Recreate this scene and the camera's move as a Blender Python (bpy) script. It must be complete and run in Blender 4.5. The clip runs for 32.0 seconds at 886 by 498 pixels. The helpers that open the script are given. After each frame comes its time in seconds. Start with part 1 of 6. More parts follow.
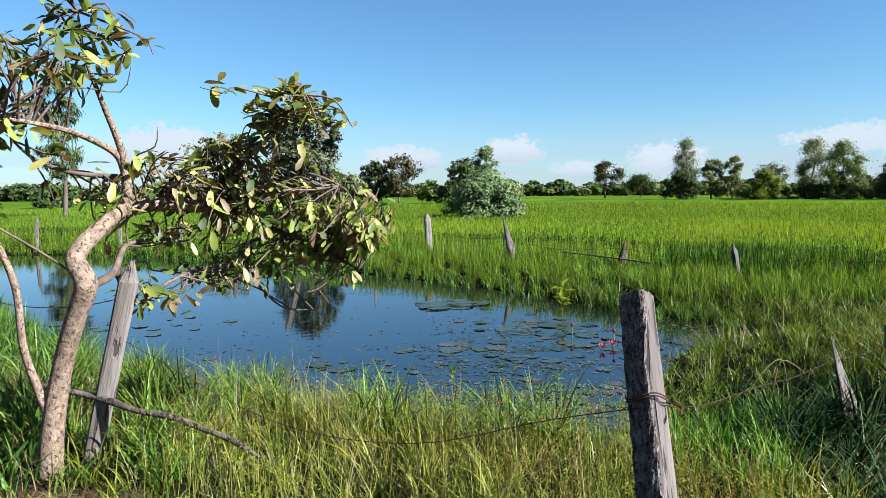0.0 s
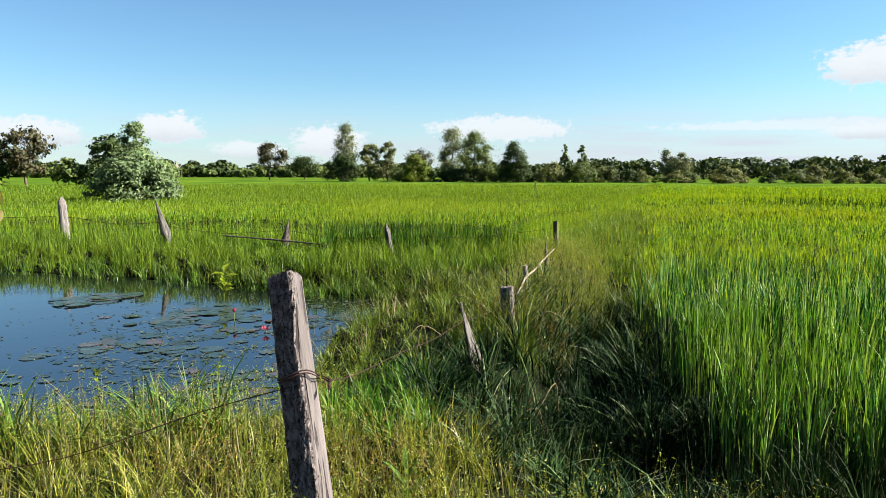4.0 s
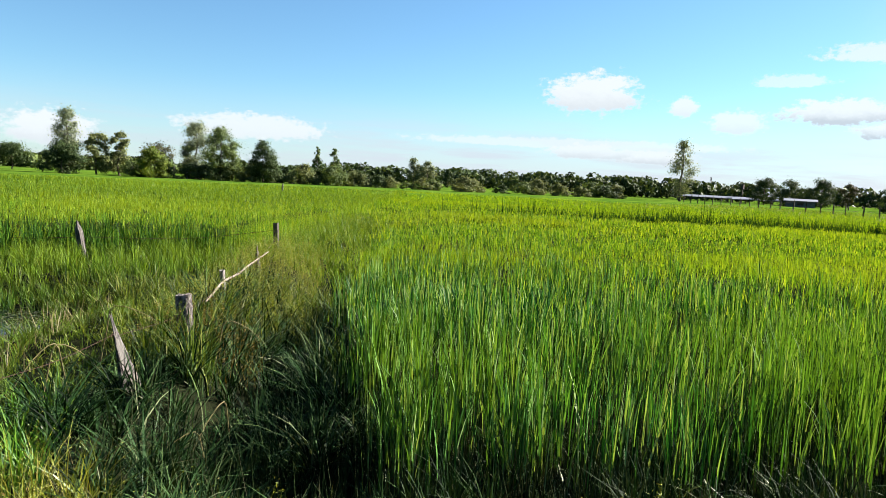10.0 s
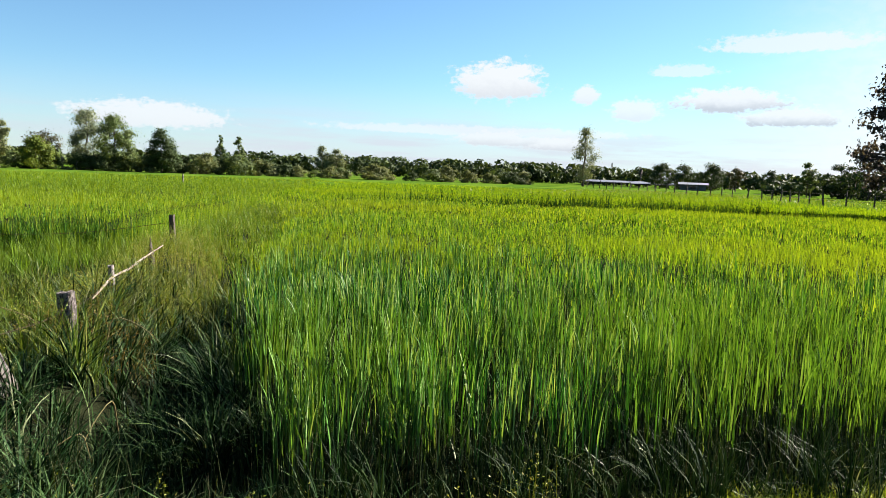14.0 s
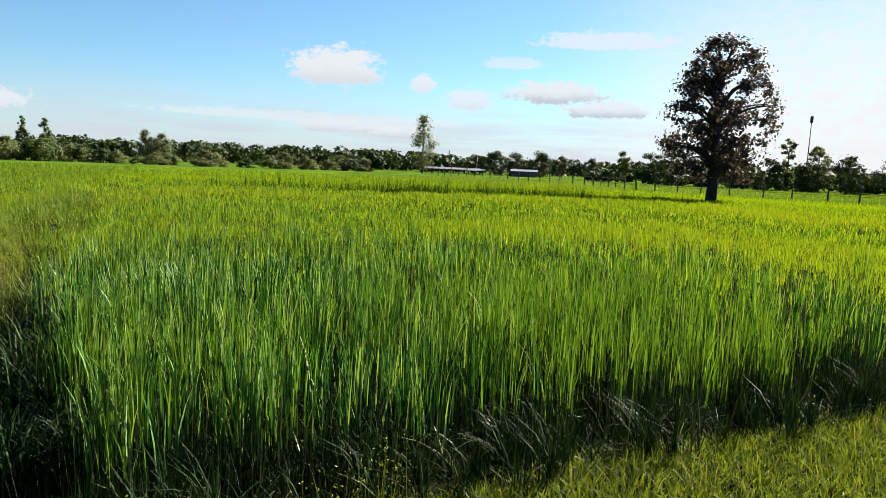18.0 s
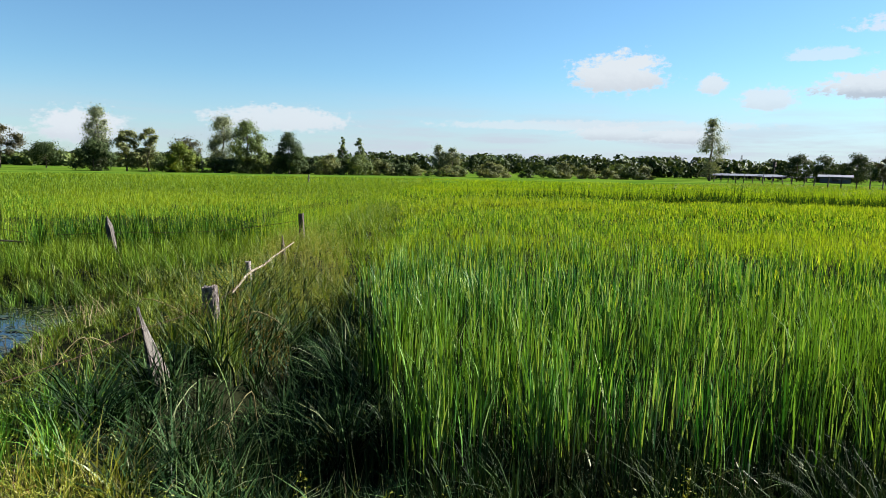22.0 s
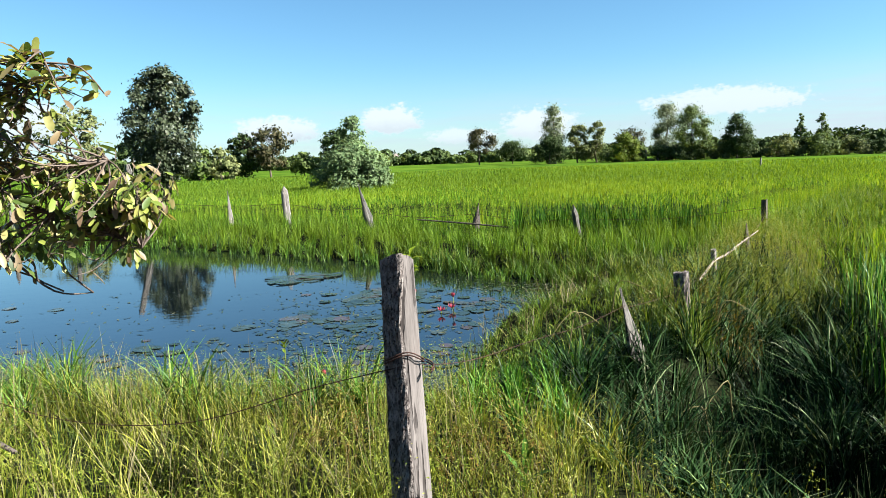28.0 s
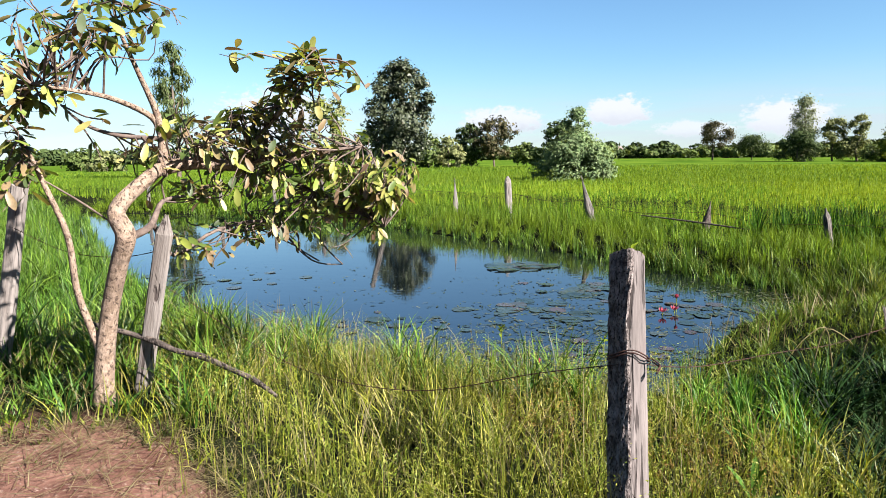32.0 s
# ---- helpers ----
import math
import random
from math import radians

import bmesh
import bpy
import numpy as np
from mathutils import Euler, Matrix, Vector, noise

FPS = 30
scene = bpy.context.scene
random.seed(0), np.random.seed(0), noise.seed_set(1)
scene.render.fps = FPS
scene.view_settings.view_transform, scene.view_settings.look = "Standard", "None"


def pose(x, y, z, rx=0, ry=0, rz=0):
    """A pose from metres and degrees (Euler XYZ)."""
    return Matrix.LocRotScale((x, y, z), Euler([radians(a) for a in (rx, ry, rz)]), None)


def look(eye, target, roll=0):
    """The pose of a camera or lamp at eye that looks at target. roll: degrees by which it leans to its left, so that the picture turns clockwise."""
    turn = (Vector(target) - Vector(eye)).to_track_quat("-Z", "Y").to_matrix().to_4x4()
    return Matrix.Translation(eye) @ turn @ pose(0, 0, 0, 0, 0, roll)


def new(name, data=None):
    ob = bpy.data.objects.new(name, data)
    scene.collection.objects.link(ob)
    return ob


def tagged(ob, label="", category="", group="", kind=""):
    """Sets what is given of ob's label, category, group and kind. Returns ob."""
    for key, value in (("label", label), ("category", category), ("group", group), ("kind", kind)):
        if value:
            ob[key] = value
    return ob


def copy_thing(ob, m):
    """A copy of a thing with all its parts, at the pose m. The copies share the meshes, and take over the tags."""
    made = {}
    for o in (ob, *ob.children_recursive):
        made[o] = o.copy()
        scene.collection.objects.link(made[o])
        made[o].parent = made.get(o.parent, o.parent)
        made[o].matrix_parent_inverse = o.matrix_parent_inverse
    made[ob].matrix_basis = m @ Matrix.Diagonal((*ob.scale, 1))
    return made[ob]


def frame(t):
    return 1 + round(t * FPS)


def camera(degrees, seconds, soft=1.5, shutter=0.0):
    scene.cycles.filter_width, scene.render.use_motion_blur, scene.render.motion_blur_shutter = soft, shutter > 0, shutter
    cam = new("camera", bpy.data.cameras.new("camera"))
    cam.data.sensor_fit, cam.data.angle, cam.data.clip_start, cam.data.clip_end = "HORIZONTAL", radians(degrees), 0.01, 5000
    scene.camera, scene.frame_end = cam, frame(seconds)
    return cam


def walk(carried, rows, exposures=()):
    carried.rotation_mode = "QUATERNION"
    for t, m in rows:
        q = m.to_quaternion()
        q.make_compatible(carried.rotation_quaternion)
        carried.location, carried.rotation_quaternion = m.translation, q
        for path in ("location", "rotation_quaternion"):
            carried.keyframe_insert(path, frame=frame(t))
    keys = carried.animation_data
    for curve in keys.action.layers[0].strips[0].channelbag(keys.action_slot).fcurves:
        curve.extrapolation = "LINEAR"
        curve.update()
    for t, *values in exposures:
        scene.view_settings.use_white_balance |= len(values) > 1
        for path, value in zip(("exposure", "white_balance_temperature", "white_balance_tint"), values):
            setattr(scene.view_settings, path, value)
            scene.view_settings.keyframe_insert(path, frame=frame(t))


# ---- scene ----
cam = camera(67.23, 32.0, 0.7)
# seconds, eye x y z, pitch, lean, yaw
ROWS = [
    (0, -0.026, -0.009, 1.523, -5.01, -0.52, -1.47),
    (0.5, -0.001, 0.009, 1.513, -5.40, 0.22, -7.66),
    (1, 0.017, 0.010, 1.510, -5.85, -0.02, -13.25),
    (1.5, 0.029, 0.019, 1.510, -6.86, -0.32, -16.79),
    (2, 0.043, 0.021, 1.508, -7.04, -0.47, -19.72),
    (2.5, 0.042, 0.017, 1.509, -6.85, -0.30, -21.90),
    (3, 0.045, 0.009, 1.514, -6.93, -0.31, -24.31),
    (3.5, 0.045, -0.009, 1.517, -6.74, 0.52, -26.43),
    (4, 0.049, -0.023, 1.524, -6.64, 0.19, -29.62),
    (4.5, 0.058, -0.038, 1.525, -6.39, 0.37, -32.89),
    (5, 0.149, -0.015, 1.544, -6.23, 1.47, -35.71),
    (5.5, 0.202, 0.009, 1.540, -6.68, 1.83, -37.67),
    (6, 0.268, 0.034, 1.536, -7.11, 1.91, -38.98),
    (6.5, 0.291, 0.010, 1.518, -7.61, 0.73, -39.28),
    (7, 0.357, 0.028, 1.518, -6.71, 0.18, -39.46),
    (7.5, 0.410, -0.012, 1.506, -6.28, 1.21, -40.05),
    (8, 0.470, -0.080, 1.497, -7.25, 1.91, -38.12),
    (8.5, 0.519, -0.144, 1.523, -6.74, 1.88, -41.05),
    (9, 0.577, -0.139, 1.516, -6.65, 2.12, -43.59),
    (9.5, 0.621, -0.107, 1.513, -6.63, 2.86, -46.82),
    (10, 0.657, -0.104, 1.510, -5.84, 2.90, -50.61),
    (10.5, 0.666, -0.113, 1.511, -6.02, 2.85, -51.44),
    (11, 0.677, -0.115, 1.514, -6.15, 2.39, -51.52),
    (11.5, 0.674, -0.118, 1.513, -6.25, 1.93, -51.68),
    (12, 0.676, -0.140, 1.514, -6.77, 1.73, -52.16),
    (12.5, 0.669, -0.169, 1.524, -6.87, 1.53, -52.96),
    (13, 0.657, -0.217, 1.535, -6.74, 1.70, -54.93),
    (13.5, 0.672, -0.227, 1.525, -6.65, 1.96, -56.60),
    (14, 0.679, -0.226, 1.516, -6.54, 2.28, -58.22),
    (14.5, 0.701, -0.206, 1.507, -6.77, 2.65, -59.82),
    (15, 0.742, -0.166, 1.508, -7.04, 3.05, -62.44),
    (15.5, 0.764, -0.146, 1.508, -6.94, 2.52, -64.02),
    (16, 0.821, -0.199, 1.537, -6.05, 3.14, -67.21),
    (16.5, 0.833, -0.214, 1.535, -6.10, 3.34, -68.88),
    (17, 0.847, -0.226, 1.534, -6.15, 3.62, -70.72),
    (17.5, 0.805, -0.167, 1.462, -7.04, 2.79, -70.62),
    (18, 0.803, -0.167, 1.456, -7.07, 2.44, -71.87),
    (18.5, 0.796, -0.159, 1.456, -7.41, 2.54, -71.09),
    (19, 0.796, -0.152, 1.478, -6.88, 1.77, -67.37),
    (19.5, 0.787, -0.166, 1.494, -7.13, 1.18, -62.98),
    (20, 0.747, -0.170, 1.507, -6.95, 1.02, -59.64),
    (20.5, 0.709, -0.210, 1.517, -6.87, 1.02, -56.56),
    (21, 0.704, -0.205, 1.522, -7.01, 1.21, -54.37),
    (21.5, 0.715, -0.149, 1.513, -6.90, 1.11, -52.22),
    (22, 0.707, -0.105, 1.500, -7.05, 1.20, -48.30),
    (22.5, 0.680, -0.112, 1.495, -8.33, 0.73, -43.86),
    (23, 0.660, -0.099, 1.487, -9.20, 0.55, -39.72),
    (23.5, 0.666, -0.064, 1.482, -9.50, 0.64, -36.56),
    (24, 0.654, -0.049, 1.480, -9.62, 1.25, -34.96),
    (24.5, 0.638, -0.042, 1.485, -9.31, 1.22, -32.68),
    (25, 0.615, -0.049, 1.489, -9.24, 0.83, -29.48),
    (25.5, 0.591, -0.051, 1.496, -8.72, -0.15, -26.04),
    (26, 0.588, -0.046, 1.534, -8.33, 0.12, -23.14),
    (26.5, 0.562, -0.056, 1.531, -8.22, -0.42, -20.85),
    (27, 0.536, -0.068, 1.527, -8.15, -0.85, -18.35),
    (27.5, 0.467, -0.068, 1.502, -8.08, -1.71, -15.74),
    (28, 0.449, -0.070, 1.504, -7.79, -2.15, -11.52),
    (28.5, 0.432, -0.064, 1.504, -8.13, -2.21, -7.88),
    (29, 0.428, -0.055, 1.505, -8.03, -2.33, -5.71),
    (29.5, 0.421, -0.040, 1.498, -8.69, -2.25, -3.90),
    (30, 0.416, -0.044, 1.498, -8.35, -2.24, -2.53),
    (30.5, 0.409, -0.041, 1.501, -8.17, -2.22, -0.57),
    (31, 0.401, -0.051, 1.500, -8.76, -1.64, 2.19),
    (31.5, 0.398, -0.073, 1.501, -8.52, -1.32, 4.91),
    (32, 0.393, -0.092, 1.504, -8.09, -0.69, 7.01),
]


def gaze(x, y, z, pitch, lean, yaw):
    p, w = radians(pitch), radians(yaw)
    return look((x, y, z), (x - math.sin(w) * math.cos(p), y + math.cos(w) * math.cos(p), z + math.sin(p)), lean)


# seconds, stops, kelvin, tint
EXPOSURE = [(0.0, 2.64, 5750, 15), (1.0, 2.67, 5750, 15), (2.0, 2.83, 6250, 14), (4.5, 2.83, 6300, 16), (7.0, 2.86, 6150, 14), (9.0, 2.88, 6250, 14), (11.0, 2.87, 6250, 14), (15.0, 2.83, 6350, 17), (19.0, 2.67, 6350, 17), (22.0, 2.63, 6100, 15), (23.0, 2.93, 6450, 20), (24.0, 3.13, 6800, 14), (25.0, 3.15, 6450, 9), (28.0, 2.9, 6000, 10), (29.0, 2.95, 6150, 20), (30.0, 2.93, 6250, 21), (32.0, 2.89, 6200, 20)]
walk(cam, [(r[0], gaze(*r[1:])) for r in ROWS], EXPOSURE)

# ---- sky and sun ----
SUN_AZ, SUN_EL = 116.0, 35.0  # degrees, clockwise from +y


def sun_dir():
    a, e = radians(SUN_AZ), radians(SUN_EL)
    return Vector((math.sin(a) * math.cos(e), math.cos(a) * math.cos(e), math.sin(e)))


lamp = bpy.data.lights.new("sun", "SUN")
lamp.energy, lamp.angle, lamp.color = 5.0, radians(0.6), (1.0, 0.92, 0.80)
sun = new("sun", lamp)
sun.rotation_mode = "QUATERNION"
sun.rotation_quaternion = sun_dir().to_track_quat("Z", "Y")


class Graph:
    """Short hand for a node tree."""

    def __init__(self, tree):
        self.tree, self.nodes, self.links = tree, tree.nodes, tree.links

    def add(self, kind):
        return self.nodes.new(kind)

    def put(self, socket, value):
        if isinstance(value, bpy.types.NodeSocket):
            self.links.new(value, socket)
        else:
            socket.default_value = value

    def math(self, op, a, b=0.0, c=0.0, clamp=False):
        n = self.add("ShaderNodeMath")
        n.operation, n.use_clamp = op, clamp
        for s, v in zip(n.inputs, (a, b, c)):
            self.put(s, v)
        return n.outputs[0]

    def mix(self, fac, a, b, kind="MIX"):
        n = self.add("ShaderNodeMix")
        n.data_type, n.blend_type = "RGBA", kind
        self.put(n.inputs[0], fac), self.put(n.inputs[6], a), self.put(n.inputs[7], b)
        return n.outputs[2]

    def noise(self, vec, scale, detail=4.0, rough=0.55, dist=0.0):
        n = self.add("ShaderNodeTexNoise")
        self.put(n.inputs["Scale"], scale), self.put(n.inputs["Detail"], detail)
        self.put(n.inputs["Roughness"], rough), self.put(n.inputs["Distortion"], dist)
        if vec is not None:
            self.links.new(vec, n.inputs["Vector"])
        return n.outputs[0]

    def ramp(self, fac, stops, kind="LINEAR"):
        n = self.add("ShaderNodeValToRGB")
        n.color_ramp.interpolation = kind
        els = n.color_ramp.elements
        while len(els) < len(stops):
            els.new(0.5)
        for e, (p, c) in zip(els, stops):
            e.position, e.color = p, (c if isinstance(c, tuple) else (c, c, c)) + (1.0,)
        self.links.new(fac, n.inputs[0])
        return n.outputs[0]

    def step(self, v, lo, hi):
        n = self.add("ShaderNodeMapRange")
        n.interpolation_type = "SMOOTHSTEP"
        self.put(n.inputs[0], v), self.put(n.inputs[1], lo), self.put(n.inputs[2], hi)
        return n.outputs[0]


# azimuth, elevation, half width, half height (degrees), density, greyness
CLOUDS = [
    (62.4, 7.4, 4.3, 2.3, 1.0, 0.35), (69.6, 6.6, 1.3, 1.1, 0.9, 0.2), (73.6, 5.4, 2.4, 1.3, 0.8, 0.3),
    (80.6, 6.2, 4.6, 1.3, 0.95, 0.8), (85.0, 5.0, 4.2, 1.1, 0.9, 0.9), (84.5, 10.4, 6.5, 1.0, 0.75, 0.0),
    (7.4, 3.1, 2.9, 1.7, 1.0, 0.35), (-2.0, 2.5, 4.0, 1.5, 0.95, 0.5), (20.0, 2.2, 3.4, 2.0, 1.0, 0.3),
    (34.5, 3.4, 6.5, 1.5, 0.9, 0.1), (61.0, 3.5, 15.0, 0.6, 0.6, 0.0), (62.5, 2.9, 4.2, 1.0, 0.85, 0.5),
    (-20.5, 3.0, 5.5, 2.6, 0.95, 0.3), (67.5, 2.6, 3.6, 0.9, 0.9, 0.6), (77.0, 8.6, 3.2, 0.7, 0.6, 0.0), (13.5, 1.6, 3.4, 0.9, 0.8, 0.4),
]


def make_world():
    world = bpy.data.worlds.new("sky")
    scene.world = world
    world.use_nodes = True
    g = Graph(world.node_tree)
    g.nodes.clear()
    sky = g.add("ShaderNodeTexSky")
    sky.sky_type, sky.sun_disc = "NISHITA", False
    sky.sun_elevation, sky.sun_rotation = radians(SUN_EL), radians(SUN_AZ)
    sky.air_density, sky.dust_density, sky.ozone_density, sky.altitude = 1.0, 0.2, 2.5, 0.0
    coord = g.add("ShaderNodeTexCoord").outputs["Generated"]
    sep = g.add("ShaderNodeSeparateXYZ")
    g.links.new(coord, sep.inputs[0])
    x, y, z = sep.outputs
    az = g.math("MULTIPLY", g.math("ARCTAN2", x, y), 57.29578)
    el = g.math("MULTIPLY", g.math("ARCSINE", z), 57.29578)
    flat = g.add("ShaderNodeCombineXYZ")
    g.put(flat.inputs[0], az), g.put(flat.inputs[1], g.math("MULTIPLY", el, 1.6))
    billow = g.noise(flat.outputs[0], 0.75, 7.0, 0.6)
    fine = g.noise(flat.outputs[0], 2.3, 5.0, 0.6)
    edge = g.math("ADD", g.math("MULTIPLY", g.math("SUBTRACT", billow, 0.5), 1.35), g.math("MULTIPLY", g.math("SUBTRACT", fine, 0.5), 0.8))
    cover, grey = None, None
    for a, e, w, h, dense, dim in CLOUDS:
        u = g.math("DIVIDE", g.math("SUBTRACT", az, a), w)
        v = g.math("DIVIDE", g.math("SUBTRACT", el, e), h)
        v = g.math("MULTIPLY", v, g.math("ADD", 1.0, g.math("MULTIPLY", g.step(v, 0.0, -0.5), 0.55)))  # flatter underneath
        d = g.math("SQRT", g.math("ADD", g.math("MULTIPLY", u, u), g.math("MULTIPLY", v, v)))
        m = g.math("MULTIPLY", g.step(g.math("ADD", d, edge), 1.02, 0.62), dense)
        under = g.math("MULTIPLY", m, g.math("MULTIPLY", g.step(g.math("ADD", v, g.math("MULTIPLY", edge, 0.5)), 0.35, -0.6), dim))
        cover = m if cover is None else g.math("MAXIMUM", cover, m)
        grey = under if grey is None else g.math("MAXIMUM", grey, under)
    # thin stretched sheets low over the horizon
    wide = g.add("ShaderNodeCombineXYZ")
    g.put(wide.inputs[0], g.math("MULTIPLY", az, 0.06)), g.put(wide.inputs[1], g.math("MULTIPLY", el, 0.55))
    sheet = g.noise(wide.outputs[0], 1.3, 5.0, 0.6)
    low = g.math("MULTIPLY", g.step(el, 6.5, 1.0), g.step(sheet, 0.42, 0.62))
    # the bright veil round the sun's side
    side = g.math("SUBTRACT", az, 106.0)
    veil = g.math("MULTIPLY", g.step(g.math("ABSOLUTE", side), 27.0, 8.0), g.step(el, 24.0, 4.0))
    veil = g.math("MULTIPLY", veil, g.math("ADD", 0.75, g.math("MULTIPLY", g.step(billow, 0.4, 0.62), 0.25)))
    tint = g.add("ShaderNodeVectorMath")
    tint.operation = "MULTIPLY"
    g.links.new(sky.outputs[0], tint.inputs[0])
    tint.inputs[1].default_value = (SKY_GAIN * 0.87, SKY_GAIN * 1.19, SKY_GAIN * 1.24)
    colour = tint.outputs[0]
    W = WHITE
    colour = g.mix(g.math("MULTIPLY", g.step(el, 8.0, 0.0), g.math("ADD", 0.42, g.math("MULTIPLY", g.step(az, 12.0, 60.0), 0.3))), colour, (W * 0.78, W * 0.87, W * 0.96, 1))
    colour = g.mix(g.math("MULTIPLY", low, g.math("ADD", 0.35, g.math("MULTIPLY", g.step(az, 12.0, 60.0), 0.35))), colour, (W * 0.80, W * 0.85, W * 0.92, 1))
    colour = g.mix(veil, colour, (W * 1.12, W * 1.16, W * 1.12, 1))
    puff = g.mix(grey, (W * 1.02, W * 1.10, W * 1.08, 1), (W * 0.58, W * 0.66, W * 0.72, 1))
    colour = g.mix(cover, colour, puff)
    back = g.add("ShaderNodeBackground")
    g.links.new(colour, back.inputs[0])
    back.inputs[1].default_value = 0.05
    out = g.add("ShaderNodeOutputWorld")
    g.links.new(back.outputs[0], out.inputs[0])


SKY_GAIN, WHITE = 0.36, 2.45
make_world()

# ---- materials ----


def material(name):
    m = bpy.data.materials.new(name)
    m.use_nodes = True
    g = Graph(m.node_tree)
    g.nodes.clear()
    return m, g


def finish(g, shader):
    out = g.add("ShaderNodeOutputMaterial")
    g.links.new(shader, out.inputs[0])


def c4(c):
    return (*c, 1.0)


def foliage(name, colours, lucent=0.35, glow=(1.25, 1.15, 0.5), gloss=0.3, rough=0.45, patch=None, patch_scale=0.35, per="island"):
    """Leaves and blades: a spread of colours from piece to piece, patches over the ground, and light that comes through."""
    m, g = material(name)
    if per == "island":
        rnd = g.add("ShaderNodeNewGeometry").outputs["Random Per Island"]
    else:
        rnd = g.add("ShaderNodeObjectInfo").outputs["Random"]
    n = len(colours)
    colours = [tuple(0.265 * q for q in c) for c in colours]
    colour = g.ramp(rnd, [(i / max(1, n - 1), c) for i, c in enumerate(colours)])
    where = g.add("ShaderNodeTexCoord").outputs["Object"]
    if patch:
        patch = tuple(0.265 * q for q in patch)
        colour = g.mix(g.math("MULTIPLY", g.step(g.noise(where, patch_scale, 3.0), 0.42, 0.66), 0.6), colour, c4(patch))
    fine = g.ramp(g.noise(where, 9.0, 3.0), [(0.3, 0.75), (0.7, 1.2)])
    colour = g.mix(1.0, colour, fine, "MULTIPLY")
    p = g.add("ShaderNodeBsdfPrincipled")
    g.put(p.inputs["Base Color"], colour), g.put(p.inputs["Roughness"], rough)
    g.put(p.inputs["Specular IOR Level"], gloss)
    t = g.add("ShaderNodeBsdfTranslucent")
    g.put(t.inputs[0], g.mix(1.0, colour, c4(glow), "MULTIPLY"))
    mixer = g.add("ShaderNodeMixShader")
    g.put(mixer.inputs[0], lucent)
    g.links.new(p.outputs[0], mixer.inputs[1]), g.links.new(t.outputs[0], mixer.inputs[2])
    finish(g, mixer.outputs[0])
    return m


def solid(name, dark, light, scale=6.0, rough=0.8, bump=0.3, stretch=(1, 1, 1), spots=None, metal=0.0, cracks=None):
    """Wood, soil, metal, plaster: two noises of colour and a bump."""
    dark, light = tuple(0.29 * q for q in dark), tuple(0.29 * q for q in light)
    m, g = material(name)
    where = g.add("ShaderNodeTexCoord").outputs["Object"]
    mp = g.add("ShaderNodeMapping")
    g.links.new(where, mp.inputs[0])
    mp.inputs["Scale"].default_value = stretch
    v = mp.outputs[0]
    a = g.noise(v, scale, 6.0, 0.65)
    b = g.noise(v, scale * 6.3, 4.0, 0.6)
    f = g.math("ADD", g.math("MULTIPLY", a, 0.7), g.math("MULTIPLY", b, 0.3))
    colour = g.mix(g.step(f, 0.36, 0.64), c4(dark), c4(light))
    if spots:
        colour = g.mix(g.step(g.noise(where, scale * 0.6, 5.0, 0.7), 0.52, 0.68), colour, c4(tuple(0.29 * q for q in spots)))
    if cracks:
        split = g.step(g.noise(v, scale * 3.0, 3.0, 0.5, 0.4), 0.56, 0.64)
        colour = g.mix(split, colour, c4(tuple(0.29 * q for q in cracks)))
        f = g.math("SUBTRACT", f, g.math("MULTIPLY", split, 0.5))
    p = g.add("ShaderNodeBsdfPrincipled")
    g.put(p.inputs["Specular IOR Level"], 0.2)
    g.put(p.inputs["Base Color"], colour), g.put(p.inputs["Roughness"], rough), g.put(p.inputs["Metallic"], metal)
    if bump:
        bn = g.add("ShaderNodeBump")
        bn.inputs["Strength"].default_value, bn.inputs["Distance"].default_value = bump, 0.02
        g.links.new(f, bn.inputs["Height"])
        g.links.new(bn.outputs[0], p.inputs["Normal"])
    finish(g, p.outputs[0])
    return m


# Near-black and pale stops put shaded gaps and glints into the blade colours.
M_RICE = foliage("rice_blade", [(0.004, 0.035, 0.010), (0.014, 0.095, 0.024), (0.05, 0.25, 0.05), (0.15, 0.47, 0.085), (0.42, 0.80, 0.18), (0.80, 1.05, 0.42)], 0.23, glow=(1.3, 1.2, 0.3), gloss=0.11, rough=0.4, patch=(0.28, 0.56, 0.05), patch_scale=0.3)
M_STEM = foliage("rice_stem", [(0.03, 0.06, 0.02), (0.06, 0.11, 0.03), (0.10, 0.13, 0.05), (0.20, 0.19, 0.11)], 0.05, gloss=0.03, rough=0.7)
# The next three rice colours are yellower, with backlight put into them.
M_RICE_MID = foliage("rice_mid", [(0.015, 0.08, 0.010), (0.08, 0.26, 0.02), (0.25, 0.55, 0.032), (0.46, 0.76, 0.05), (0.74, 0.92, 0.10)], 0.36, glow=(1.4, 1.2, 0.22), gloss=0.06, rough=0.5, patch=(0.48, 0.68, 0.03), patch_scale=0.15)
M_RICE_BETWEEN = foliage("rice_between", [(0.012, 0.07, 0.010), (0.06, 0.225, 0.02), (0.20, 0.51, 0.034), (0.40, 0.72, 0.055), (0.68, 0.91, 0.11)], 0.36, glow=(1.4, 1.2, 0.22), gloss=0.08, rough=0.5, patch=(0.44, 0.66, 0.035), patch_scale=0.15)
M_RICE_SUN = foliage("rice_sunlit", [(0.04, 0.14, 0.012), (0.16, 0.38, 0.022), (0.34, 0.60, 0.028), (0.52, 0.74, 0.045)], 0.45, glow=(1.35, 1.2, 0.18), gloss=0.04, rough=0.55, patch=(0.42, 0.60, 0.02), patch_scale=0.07)
